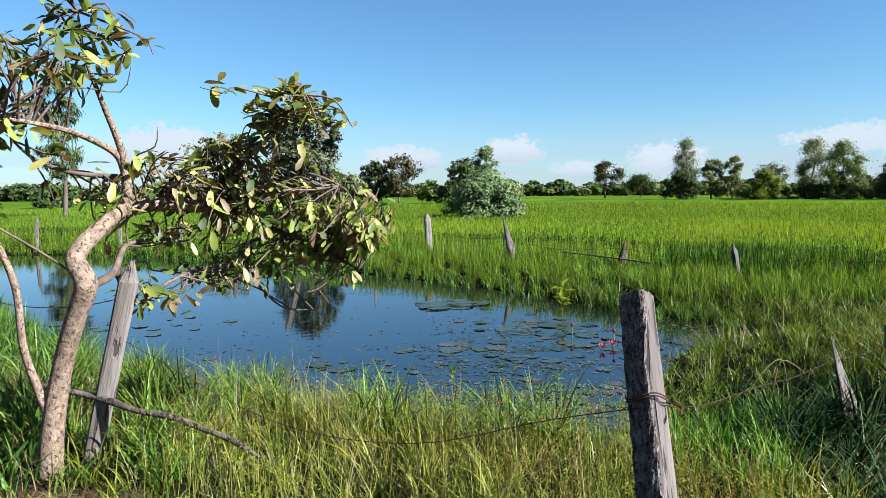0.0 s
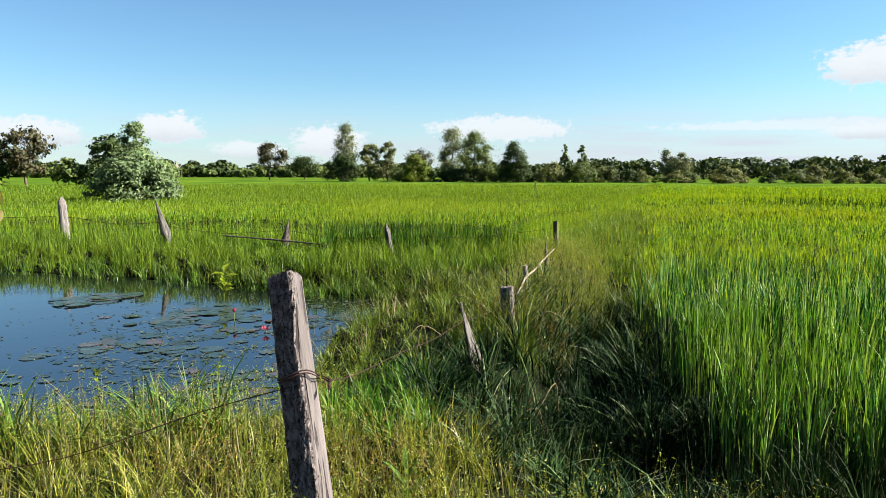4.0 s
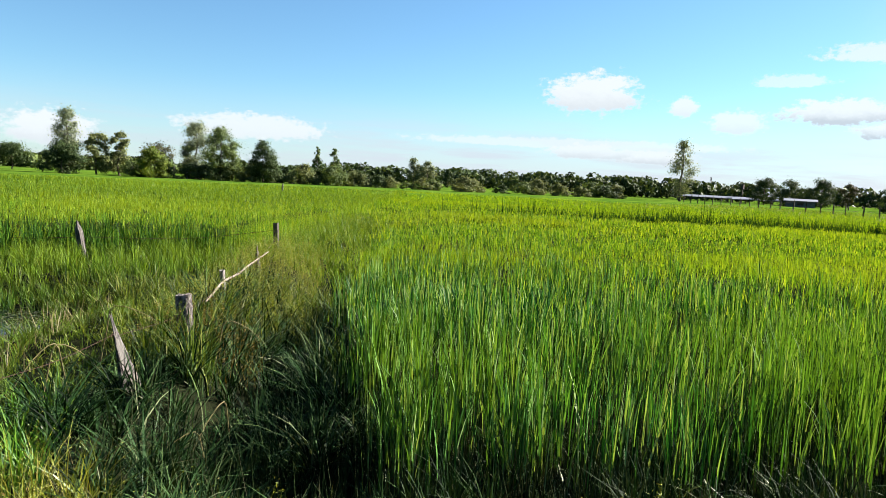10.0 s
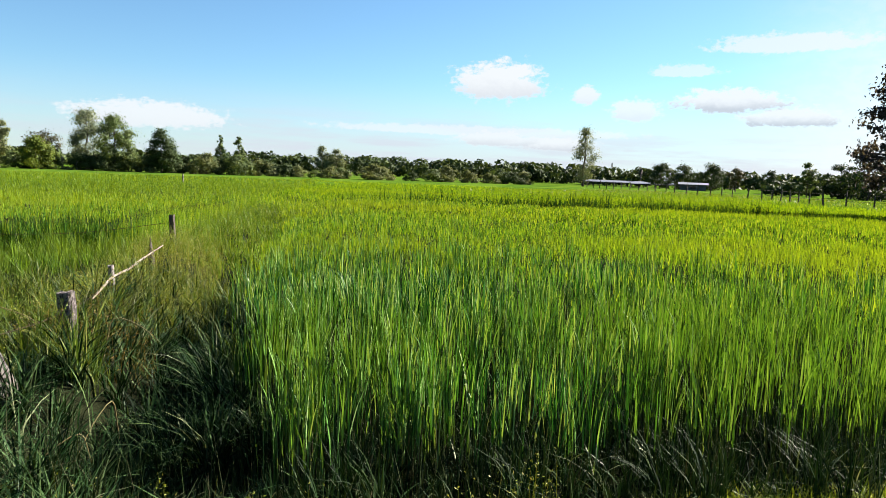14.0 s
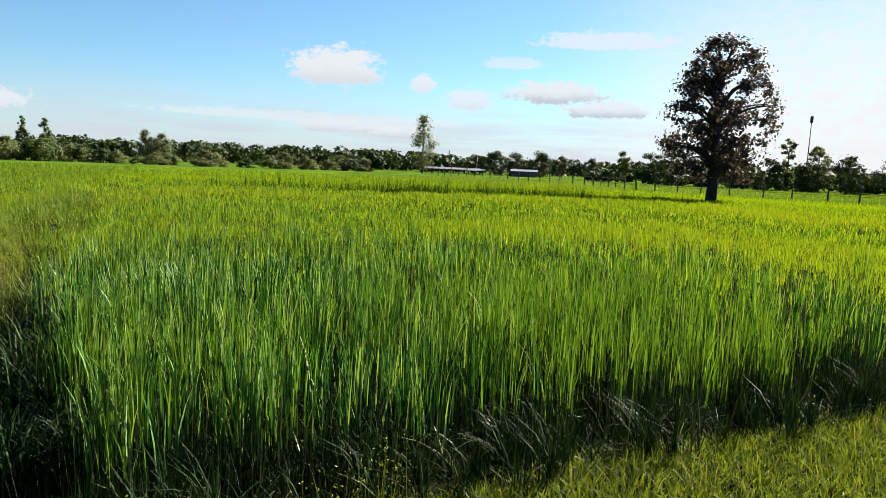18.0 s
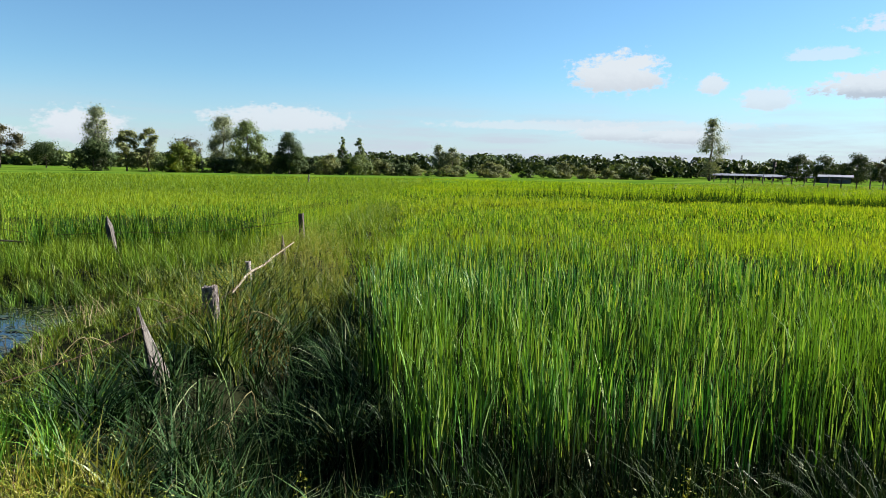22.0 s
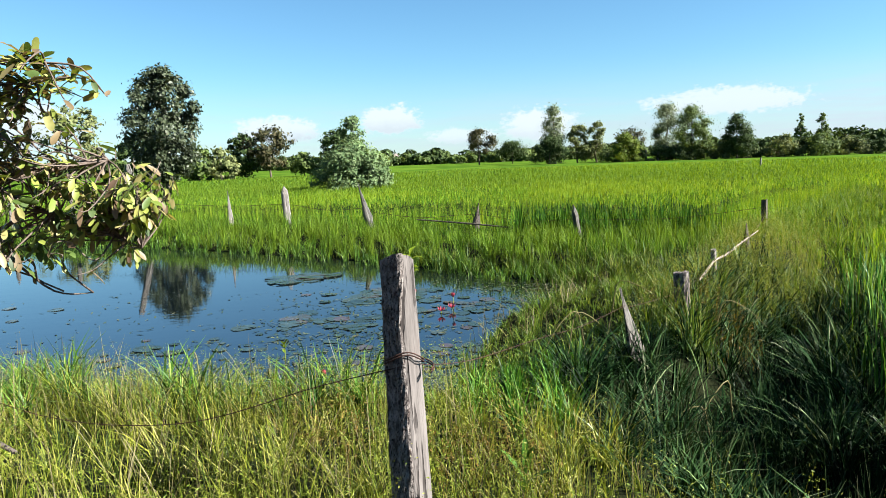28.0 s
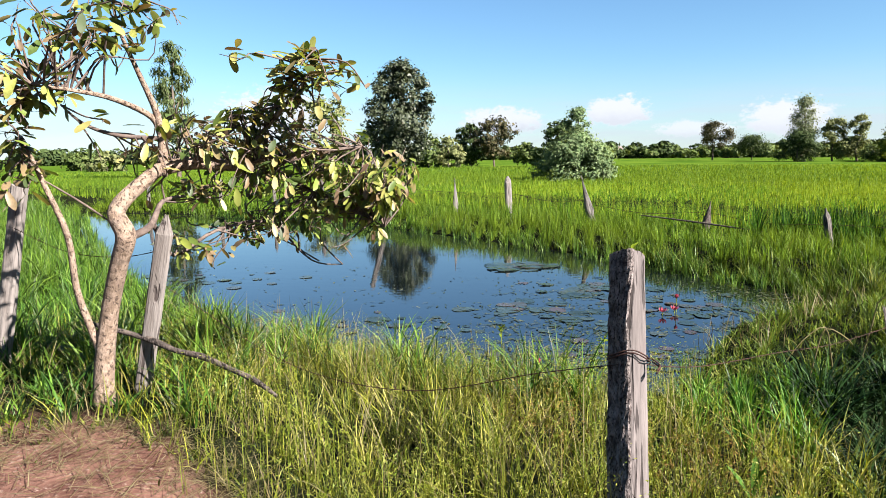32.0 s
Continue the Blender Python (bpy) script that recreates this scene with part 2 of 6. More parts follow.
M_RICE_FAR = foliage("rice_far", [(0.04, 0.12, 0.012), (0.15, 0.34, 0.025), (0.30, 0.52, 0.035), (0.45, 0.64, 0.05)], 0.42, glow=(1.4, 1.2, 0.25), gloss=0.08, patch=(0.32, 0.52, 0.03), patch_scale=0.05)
M_BUND = foliage("bund_grass", [(0.06, 0.16, 0.015), (0.17, 0.34, 0.025), (0.32, 0.52, 0.04), (0.54, 0.64, 0.09)], 0.36, gloss=0.06, patch=(0.24, 0.42, 0.025))
M_VERGE = foliage("verge_grass", [(0.05, 0.09, 0.01), (0.17, 0.26, 0.02), (0.38, 0.47, 0.035), (0.62, 0.66, 0.07), (0.90, 0.84, 0.28)], 0.34, gloss=0.12, patch=(0.46, 0.46, 0.04), patch_scale=0.7)
M_LUSH = foliage("lush_grass", [(0.015, 0.05, 0.01), (0.06, 0.18, 0.02), (0.16, 0.38, 0.035), (0.36, 0.58, 0.08)], 0.3, gloss=0.15, patch=(0.20, 0.34, 0.025), patch_scale=0.6)
M_MARSH = foliage("marsh_grass", [(0.02, 0.05, 0.008), (0.075, 0.16, 0.02), (0.18, 0.32, 0.035), (0.34, 0.47, 0.065), (0.60, 0.63, 0.18)], 0.33, gloss=0.08, patch=(0.19, 0.33, 0.028), patch_scale=0.5)
# Ditch grass coloured near black to stand for the hollow's shade.
M_DITCH_SHADE = foliage("ditch_grass", [(0.004, 0.014, 0.004), (0.012, 0.042, 0.010), (0.035, 0.10, 0.025), (0.13, 0.24, 0.08)], 0.06, gloss=0.03, rough=0.6)
# Weed green darkened to carry the shade under the rice front.
M_FOOT_SHADE = foliage("foot_weed_shade", [(0.010, 0.030, 0.009), (0.022, 0.065, 0.016), (0.052, 0.12, 0.03), (0.13, 0.18, 0.065)], 0.08, gloss=0.04, rough=0.6)
M_DRY = foliage("dry_grass", [(0.20, 0.16, 0.06), (0.36, 0.31, 0.13), (0.50, 0.45, 0.24)], 0.25, glow=(1.1, 1.0, 0.8), gloss=0.1)


def ground_material():
    m, g = material("ground")
    where = g.add("ShaderNodeTexCoord").outputs["Object"]
    sep = g.add("ShaderNodeSeparateXYZ")
    g.links.new(where, sep.inputs[0])
    n1 = g.noise(where, 0.15, 5.0)
    n2 = g.noise(where, 4.0, 6.0, 0.65)
    n3 = g.noise(where, 45.0, 4.0, 0.6)
    # Mud is set near black: shade between the blades is in its colour.
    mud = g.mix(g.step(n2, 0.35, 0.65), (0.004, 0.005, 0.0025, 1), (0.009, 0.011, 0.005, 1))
    turf = g.mix(g.step(n1, 0.35, 0.65), (0.015, 0.040, 0.005, 1), (0.030, 0.062, 0.006, 1))
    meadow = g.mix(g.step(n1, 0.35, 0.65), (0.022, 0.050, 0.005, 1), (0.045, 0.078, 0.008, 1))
    soil = g.mix(g.step(n2, 0.32, 0.66), (0.042, 0.021, 0.016, 1), (0.098, 0.056, 0.041, 1))
    soil = g.mix(g.step(n3, 0.55, 0.75), soil, (0.145, 0.112, 0.09, 1))
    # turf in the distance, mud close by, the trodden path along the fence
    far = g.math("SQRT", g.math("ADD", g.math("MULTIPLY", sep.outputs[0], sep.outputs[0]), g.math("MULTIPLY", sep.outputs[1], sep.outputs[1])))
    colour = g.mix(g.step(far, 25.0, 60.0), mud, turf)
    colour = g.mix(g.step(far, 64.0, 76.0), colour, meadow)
    side = g.math("ADD", g.math("ADD", sep.outputs[1], g.math("MULTIPLY", g.math("MAXIMUM", sep.outputs[0], -1.3), 0.85)), g.math("MULTIPLY", n2, 0.5))
    colour = g.mix(g.step(side, 1.95, 1.65), colour, soil)
    p = g.add("ShaderNodeBsdfPrincipled")
    g.put(p.inputs["Base Color"], colour), g.put(p.inputs["Roughness"], 0.95), g.put(p.inputs["Specular IOR Level"], 0.0)
    bn = g.add("ShaderNodeBump")
    bn.inputs["Strength"].default_value, bn.inputs["Distance"].default_value = 0.6, 0.03
    g.links.new(g.math("ADD", n2, g.math("MULTIPLY", n3, 0.5)), bn.inputs["Height"])
    g.links.new(bn.outputs[0], p.inputs["Normal"])
    finish(g, p.outputs[0])
    return m


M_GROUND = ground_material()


def water_material():
    m, g = material("pond_water")
    where = g.add("ShaderNodeTexCoord").outputs["Object"]
    mp = g.add("ShaderNodeMapping")
    g.links.new(where, mp.inputs[0])
    mp.inputs["Scale"].default_value = (1.0, 2.2, 1.0)
    mp.inputs["Rotation"].default_value = (0, 0, 0.3)
    h = g.math("ADD", g.noise(mp.outputs[0], 5.0, 3.0), g.math("MULTIPLY", g.noise(mp.outputs[0], 1.3, 2.0), 1.2))
    p = g.add("ShaderNodeBsdfPrincipled")
    g.put(p.inputs["Base Color"], (0.0016, 0.0028, 0.0034, 1)), g.put(p.inputs["Roughness"], 0.01)
    g.put(p.inputs["IOR"], 2.5)
    bn = g.add("ShaderNodeBump")
    bn.inputs["Strength"].default_value, bn.inputs["Distance"].default_value = 0.05, 0.012
    g.links.new(h, bn.inputs["Height"])
    g.links.new(bn.outputs[0], p.inputs["Normal"])
    finish(g, p.outputs[0])
    return m


M_WATER = water_material()

# ---- meshes ----


def mesh_of(name, verts, faces, mat, smooth=False):
    me = bpy.data.meshes.new(name)
    me.from_pydata(verts, [], faces)
    if mat:
        me.materials.append(mat)
    if smooth:
        me.polygons.foreach_set("use_smooth", np.ones(len(me.polygons), bool))
    me.update()
    return me


def array_mesh(name, verts, tris, quads, mat, smooth=True):
    """A mesh from numpy arrays of places, triangles and quads."""
    me = bpy.data.meshes.new(name)
    nt, nq = len(tris), len(quads)
    me.vertices.add(len(verts))
    me.vertices.foreach_set("co", np.ascontiguousarray(verts, np.float32).ravel())
    loops = np.concatenate([np.asarray(tris).ravel(), np.asarray(quads).ravel()]).astype(np.int32)
    me.loops.add(len(loops))
    me.loops.foreach_set("vertex_index", loops)
    me.polygons.add(nt + nq)
    starts = np.concatenate([np.arange(nt) * 3, nt * 3 + np.arange(nq) * 4]).astype(np.int32)
    me.polygons.foreach_set("loop_start", starts)
    if smooth:
        me.polygons.foreach_set("use_smooth", np.ones(nt + nq, bool))
    me.materials.append(mat)
    me.update(calc_edges=True)
    return me


def part(name, data, mat, parent, label=""):
    """One mesh object, from a bmesh or a mesh, under a thing or a part."""
    if isinstance(data, bmesh.types.BMesh):
        me = bpy.data.meshes.new(name)
        data.to_mesh(me)
        data.free()
        data = me
    if mat and not data.materials:
        data.materials.append(mat)
    ob = new(name, data)
    ob.parent = parent
    if label:
        ob["label"] = label
    return ob


# ---- the lie of the land ----
WATER = -0.15
POND = np.array([(-13.4, 19.0), (-10.3, 18.7), (-6.2, 17.2), (-3.9, 15.8), (-2.0, 14.3), (-0.4, 12.8), (0.9, 11.5), (1.75, 10.5), (2.5, 9.45), (3.5, 8.2), (3.75, 7.6), (3.3, 7.0),
                 (2.5, 6.3), (2.15, 5.6), (1.85, 4.9), (1.45, 4.3), (0.5, 4.25), (-0.8, 4.75), (-2.0, 5.4), (-3.6, 6.6), (-5.5, 8.4), (-8.0, 11.6), (-10.6, 15.0)])
FENCE = np.array([(3.05, 4.15), (3.35, 4.45), (4.35, 5.6), (5.6, 6.85), (6.8, 8.2)])  # the side fence
DITCH = np.array([(2.62, 2.35), (2.62, 2.9), (2.95, 3.3), (3.75, 4.05), (5.2, 5.4), (7.5, 7.4), (12.0, 11.0)])
EDGE_A, EDGE_B = 0.87, 0.22  # the right field's edge: y = A x + B


def outside(poly, x, y):
    """Distance to a polygon's outline, minus inside."""
    best, inside = np.full(x.shape, 1e9), np.zeros(x.shape, bool)
    for (x0, y0), (x1, y1) in zip(poly, np.roll(poly, -1, 0)):
        dx, dy = x1 - x0, y1 - y0
        t = np.clip(((x - x0) * dx + (y - y0) * dy) / (dx * dx + dy * dy), 0, 1)
        best = np.minimum(best, np.hypot(x - x0 - t * dx, y - y0 - t * dy))
        crosses = ((y0 > y) != (y1 > y)) & (x < dx * (y - y0) / (dy if dy else 1e-9) + x0)
        inside ^= crosses
    return np.where(inside, -best, best)


def from_line(line, x, y):
    best = np.full(x.shape, 1e9)
    for (x0, y0), (x1, y1) in zip(line[:-1], line[1:]):
        dx, dy = x1 - x0, y1 - y0
        t = np.clip(((x - x0) * dx + (y - y0) * dy) / (dx * dx + dy * dy), 0, 1)
        best = np.minimum(best, np.hypot(x - x0 - t * dx, y - y0 - t * dy))
    return best


def smooth01(v, lo, hi):
    t = np.clip((v - lo) / (hi - lo), 0, 1)
    return t * t * (3 - 2 * t)


def wobble(x, y, k=1.0):
    return (np.sin(1.7 * k * x + 0.6 * np.sin(1.1 * k * y)) + np.sin(2.3 * k * y + 1.3 + 0.8 * np.sin(0.9 * k * x)) + 0.5 * np.sin(4.1 * k * x + 3.3 * k * y)) / 2.5


def height(x, y):
    x, y = np.asarray(x, float), np.asarray(y, float)
    d = outside(POND, x, y)
    h = 0.06 + 0.02 * wobble(x, y, 1.3)
    near = smooth01(-(y + 0.62 * x), -2.9, -2.0)  # the path's side is a little higher
    h = h + 0.05 * near + 0.17 * smooth01(-x, 0.2, 1.3) * smooth01(-y, -4.4, -3.0)
    field = smooth01(y - (EDGE_A * x + EDGE_B), 0.1, -0.5) * smooth01(x + 0.9 * y, 4.0, 5.2)
    h = h - 0.10 * field
    h = h - 0.46 * np.exp(-(from_line(DITCH, x, y) / 0.44) ** 2) * (1 - 0.75 * smooth01(x, 3.6, 6.0))
    h = h + 0.17 * np.exp(-(((y - 0.895 * x - 1.46) / 1.34) / 0.7) ** 2) * smooth01(x, 6.0, 9.0) * (x < 60)  # the bund
    h = h + 0.13 * np.exp(-(from_line(FENCE, x, y) / 0.42) ** 2)  # the side fence stands on a low bank
    shore = WATER + 0.02 + (h - WATER - 0.02) * smooth01(d, 0.0, 0.75)
    deep = WATER + 0.02 - 0.55 * smooth01(-d, 0.0, 1.2)
    h = np.where(d > 0, np.minimum(h, shore), deep)
    return h


def make_ground():
    def axis(lo, hi, step):
        core = np.arange(lo, hi + 1e-6, step)
        out = hi + np.cumsum(step * 1.22 ** np.arange(1, 46))
        low = lo - np.cumsum(step * 1.22 ** np.arange(1, 46))[::-1]
        return np.concatenate([low[low > -3000], core, out[out < 3000]])

    xs, ys = axis(-13, 9, 0.16), axis(-3, 18, 0.16)
    gx, gy = np.meshgrid(xs, ys)
    z = height(gx.ravel(), gy.ravel())
    v = np.stack([gx.ravel(), gy.ravel(), z], 1)
    nx, ny = len(xs), len(ys)
    i = (np.arange(ny - 1)[:, None] * nx + np.arange(nx - 1)).ravel()
    quads = np.stack([i, i + 1, i + nx + 1, i + nx], 1)
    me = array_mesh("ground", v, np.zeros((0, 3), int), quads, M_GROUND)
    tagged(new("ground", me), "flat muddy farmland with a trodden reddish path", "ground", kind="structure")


make_ground()


def make_water():
    bm = bmesh.new()
    vs = [bm.verts.new((x, y, WATER)) for x, y in POND + 0.0]
    c = POND.mean(0)
    for v in vs:
        v.co.x += 0.06 * (v.co.x - c[0])
        v.co.y += 0.06 * (v.co.y - c[1])
    f = bm.faces.new(vs)
    bmesh.ops.triangulate(bm, faces=[f])
    me = bpy.data.meshes.new("water")
    bm.to_mesh(me)
    bm.free()
    me.materials.append(M_WATER)
    tagged(new("water", me), "still pond water mirroring blue sky and trees", "pond", kind="structure")


make_water()

# ---- grass and rice ----
RNG = np.random.default_rng(7)


def blades(name, x, y, tall, wide, bend, mat, base=None, segs=2, spread=None, label="", category="grass", up=1.0, curve=1.8):
    """Tapered, bending blades, all in one mesh. tall, wide, bend: one value a blade; bend is how far the tip leans, in blade lengths."""
    n = len(x)
    r = RNG
    z = height(x, y) if base is None else base
    a = r.uniform(0, 2 * np.pi, n) if spread is None else spread
    dx, dy = np.cos(a), np.sin(a)
    b = a + np.pi / 2 + r.normal(0, 0.6, n)
    wx, wy = np.cos(b), np.sin(b)
    rows = []
    for k in range(segs + 1):
        s = k / segs
        out = bend * tall * s**curve
        rise = tall * (s - 0.35 * np.minimum(bend, 1.6) * s**2.5) * up
        px, py, pz = x + dx * out, y + dy * out, z + (-0.02 if up > 0.5 else 0.015) + rise
        if k == segs:
            rows.append(np.stack([px, py, pz], 1)[:, None])
        else:
            hw = wide * 0.5 * (1.0 - 0.55 * s**1.5) * (0.75 if k == 0 else 1.0)
            rows.append(np.stack([np.stack([px - wx * hw, py - wy * hw, pz], 1), np.stack([px + wx * hw, py + wy * hw, pz], 1)], 1))
    v = np.concatenate(rows, 1)
    per = v.shape[1]
    off = (np.arange(n) * per)[:, None]
    quads = np.concatenate([off + np.array([2 * k, 2 * k + 1, 2 * k + 3, 2 * k + 2]) for k in range(segs - 1)]) if segs > 1 else np.zeros((0, 4), int)
    tris = off + np.array([per - 3, per - 2, per - 1])
    me = array_mesh(name, v.reshape(-1, 3), tris, quads, mat)
    ob = new(name, me)
    if label:
        tagged(ob, label, category, kind="stuff")
    return ob


def leaf_cards(centres, size, rng, droop=0.0, long=1.5, out=None):
    """Small folded leaves at the centres: places and triangles. out: the ways that the leaves face, about."""
    n = len(centres)
    if out is None:
        d = rng.normal(0, 1, (n, 3))
        d[:, 2] = d[:, 2] * 0.6 - droop
        d /= np.linalg.norm(d, axis=1)[:, None]
        e = rng.normal(0, 1, (n, 3))
        e -= (e * d).sum(1)[:, None] * d
        e /= np.linalg.norm(e, axis=1)[:, None]
        nrm = np.cross(d, e)
    else:
        nrm = out + rng.normal(0, 0.55, (n, 3))
        nrm /= np.linalg.norm(nrm, axis=1)[:, None]
        d = rng.normal(0, 1, (n, 3)) - np.array([0, 0, droop])
        d -= (d * nrm).sum(1)[:, None] * nrm
        d /= np.linalg.norm(d, axis=1)[:, None]
        e = np.cross(nrm, d)
    s = (size * rng.uniform(0.6, 1.35, n))[:, None]
    a = centres - d * s * long * 0.5
    b = centres + d * s * long * 0.5
    l = centres + e * s * 0.5 + nrm * s * 0.12
    r = centres - e * s * 0.5 + nrm * s * 0.12
    v = np.stack([a, l, b, r], 1).reshape(-1, 3)
    o = (np.arange(n) * 4)[:, None]
    return v, np.concatenate([o + np.array([0, 1, 2]), o + np.array([0, 2, 3])])


def scatter(x0, x1, y0, y1, per_m2):
    n = int((x1 - x0) * (y1 - y0) * per_m2)
    return RNG.uniform(x0, x1, n), RNG.uniform(y0, y1, n)


def ring(r0, r1, a0, a1, per_m2):
    """Points over a sector, azimuths in degrees clockwise from +y."""
    n = int(0.5 * radians(a1 - a0) * (r1 * r1 - r0 * r0) * per_m2)
    r = np.sqrt(RNG.uniform(r0 * r0, r1 * r1, n))
    a = np.radians(RNG.uniform(a0, a1, n))
    return 0.4 + r * np.sin(a), r * np.cos(a)


BACK = np.array([(-40.0, 34.0), (-14.0, 21.4), (-8.0, 19.4), (-3.5, 16.9), (-1.2, 15.6), (1.5, 13.4), (3.57, 11.9), (5.0, 10.7), (7.1, 8.6)])  # the fence behind the pond


BANK = np.array([(17.6, 16.6), (19.3, 15.2), (21.6, 12.0), (23.5, 9.2), (27.0, 5.8), (29.6, 1.6), (30.6, -0.6)])  # a bank that crosses the paddy


def right_field(x, y):
    front = x + 0.93 * y > 4.36 + 0.10 * wobble(x, y, 1.5) + np.abs(RNG.normal(0, 0.16, x.shape))
    open_ = (x < np.interp(y, [-40, -27, -8, 2, 8.5, 25, 40], [40, 46, 56, 61, 74, 92, 108]))
    open_ &= from_line(BANK * 0.955, x, y) > 1.2
    corner = (x > 4.6) | (y < 4.1 - 1.2 * (4.6 - x) + 0.15 * wobble(x, y, 2.0) + RNG.normal(0, 0.16, x.shape))
    rim = EDGE_A * x + EDGE_B + 0.15 * wobble(x, y, 0.8) + np.abs(RNG.normal(0, 0.22, x.shape)) + 1.5 * smooth01(x, 10.5, 14.0)
    return front & open_ & corner & (y < rim) & (x > 2.8)


def left_field(x, y):
    by = np.interp(x, BACK[:, 0], BACK[:, 1])
    bund = np.where(x < 7.1, by + 0.9, 0.92 * x + 2.6)
    return y > bund + 0.25 * wobble(x, y, 0.9) + RNG.normal(0, 0.25, x.shape) - 1.3 * smooth01(x, 10.5, 14.0) - 0.055 * np.maximum(0, x - 14.0)


def bunch(x, y, count, radius):
    """Hills of rice: count blades round each point."""
    n = len(x)
    k = np.repeat(np.arange(n), count)
    return x[k] + RNG.normal(0, radius, n * count), y[k] + RNG.normal(0, radius, n * count), k


def stand(x, y, right):
    """How tall the crop stands: lower towards the field's rims, and lower where the land falls away."""
    k = 1.0 + 0.05 * wobble(x, y, 0.5) + 0.035 * wobble(x, y, 1.9)
    k *= 1.0 - 0.6 * smooth01(np.hypot(x, y), 14.0, 55.0)
    if right:
        rim = np.minimum((EDGE_A * x + EDGE_B - y) / 1.32, (x + 0.93 * y - 4.3) / 1.37)
        k *= 0.70 + 0.30 * smooth01(rim, -0.2, 0.9)
    return k


def rice(name, field, r0, r1, a0, a1, hills, leaves, stems, tall, wide, mat, label, soft=(0.0, 0.0)):
    """Hills of rice in the front of a paddy: thin stems, and stiff leaves that leave them part of the way up."""
    x, y = ring(r0, r1, a0, a1, hills)
    far = np.hypot(x - 0.4, y)
    share = np.minimum((far - r0) / soft[0] if soft[0] else 1.0, (r1 - far) / soft[1] if soft[1] else 1.0)
    keep = field(x, y) & (RNG.random(len(x)) < share)
    x, y = x[keep], y[keep]
    stature = stand(x, y, field is right_field) + RNG.normal(0, 0.075, len(x))
    bx, by, k = bunch(x, y, leaves, 0.055)
    n = len(bx)
    fan = np.arctan2(by - y[k], bx - x[k]) + RNG.normal(0, 0.7, n)
    full = tall * stature[k]
    rows = smooth01((x + 0.93 * y - 4.36) / 1.37, 0.1, 0.9)[k]  # leaves reach lower in the front rows
    start = RNG.uniform(0.08 + 0.22 * rows, 0.78, n) * full
    t = np.minimum((full - start) * RNG.triangular(0.75, 1.0, 1.3, n), 0.34) + 0.03
    bend = np.abs(RNG.normal(0.12, 0.12, n))
    blades(name, bx, by, t, wide * RNG.uniform(0.5, 1.2, n), bend, mat, base=height(bx, by) + start, segs=3, spread=fan, label=label, category="rice")
    if stems:
        bx, by, k = bunch(x, y, stems, 0.045)
        n = len(bx)
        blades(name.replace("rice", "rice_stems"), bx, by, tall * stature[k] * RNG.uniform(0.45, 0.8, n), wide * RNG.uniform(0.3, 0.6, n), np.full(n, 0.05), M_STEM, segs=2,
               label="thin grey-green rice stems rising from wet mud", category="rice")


def canopy(name, field, r0, r1, a0, a1, per_m2, tall, deep, wide, mat, label, soft=(0.0, 0.0), segs=1):
    """The close, even top of a paddy farther off: the upper parts of the leaves alone, gathered in hills."""
    x, y = ring(r0, r1, a0, a1, per_m2)
    far = np.hypot(x - 0.4, y)
    share = np.minimum((far - r0) / soft[0] if soft[0] else 1.0, (r1 - far) / soft[1] if soft[1] else 1.0)
    keep = (RNG.random(len(x)) < share) & field(x, y)
    x, y = x[keep], y[keep]
    n = len(x)
    pitch = 0.21
    u, v = 0.8 * x + 0.6 * y + 0.3 * wobble(x, y, 0.8), 0.8 * y - 0.6 * x + 0.3 * wobble(y, x, 0.7)  # uneven rows
    cx, cy = np.round(u / pitch), np.round(v / pitch)
    hx, hy = np.sin(cx * 91.7 + cy * 47.3), np.sin(cx * 53.1 - cy * 77.9)
    pull = RNG.uniform(0.0, 0.6, n)
    du, dv = ((cx + 0.45 * hx) * pitch - u) * pull, ((cy + 0.45 * hy) * pitch - v) * pull
    x, y = x + 0.8 * du - 0.6 * dv, y + 0.6 * du + 0.8 * dv
    top = tall * (stand(x, y, field is right_field) + 0.055 * hx * hy) - np.abs(RNG.normal(0, 0.045, n)) + RNG.normal(0, 0.015, n)
    long = np.minimum(deep * RNG.uniform(0.6, 1.2, n), top)
    if field is left_field:  # whole stalks show along the fence and the bund
        rim = np.where(x < 7.1, np.interp(x, BACK[:, 0], BACK[:, 1]) + 0.9, 0.92 * x + 2.6 - 1.3 * smooth01(x, 10.5, 14.0))
        long = np.where(y - rim < 1.1, top * 0.97, long)
    blades(name, x, y, long, wide * RNG.uniform(0.6, 1.3, n), np.abs(RNG.normal(0.16, 0.12, n)), mat, base=height(x, y) + top - long, segs=segs, label=label, category="rice")


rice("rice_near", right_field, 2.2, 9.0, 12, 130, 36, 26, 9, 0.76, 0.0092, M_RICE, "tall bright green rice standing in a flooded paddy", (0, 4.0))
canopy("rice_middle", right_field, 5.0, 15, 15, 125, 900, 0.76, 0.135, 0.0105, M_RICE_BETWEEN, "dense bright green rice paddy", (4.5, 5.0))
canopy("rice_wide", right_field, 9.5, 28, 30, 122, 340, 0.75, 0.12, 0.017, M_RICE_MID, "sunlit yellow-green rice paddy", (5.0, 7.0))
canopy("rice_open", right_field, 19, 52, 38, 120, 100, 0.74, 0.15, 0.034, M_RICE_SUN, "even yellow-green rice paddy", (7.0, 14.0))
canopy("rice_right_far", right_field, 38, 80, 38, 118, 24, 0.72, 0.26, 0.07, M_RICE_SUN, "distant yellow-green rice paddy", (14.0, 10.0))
canopy("rice_left_near", left_field, 9, 25, -45, 50, 520, 0.58, 0.135, 0.0125, M_RICE_MID, "bright green rice paddy behind the pond", (0, 7.0))
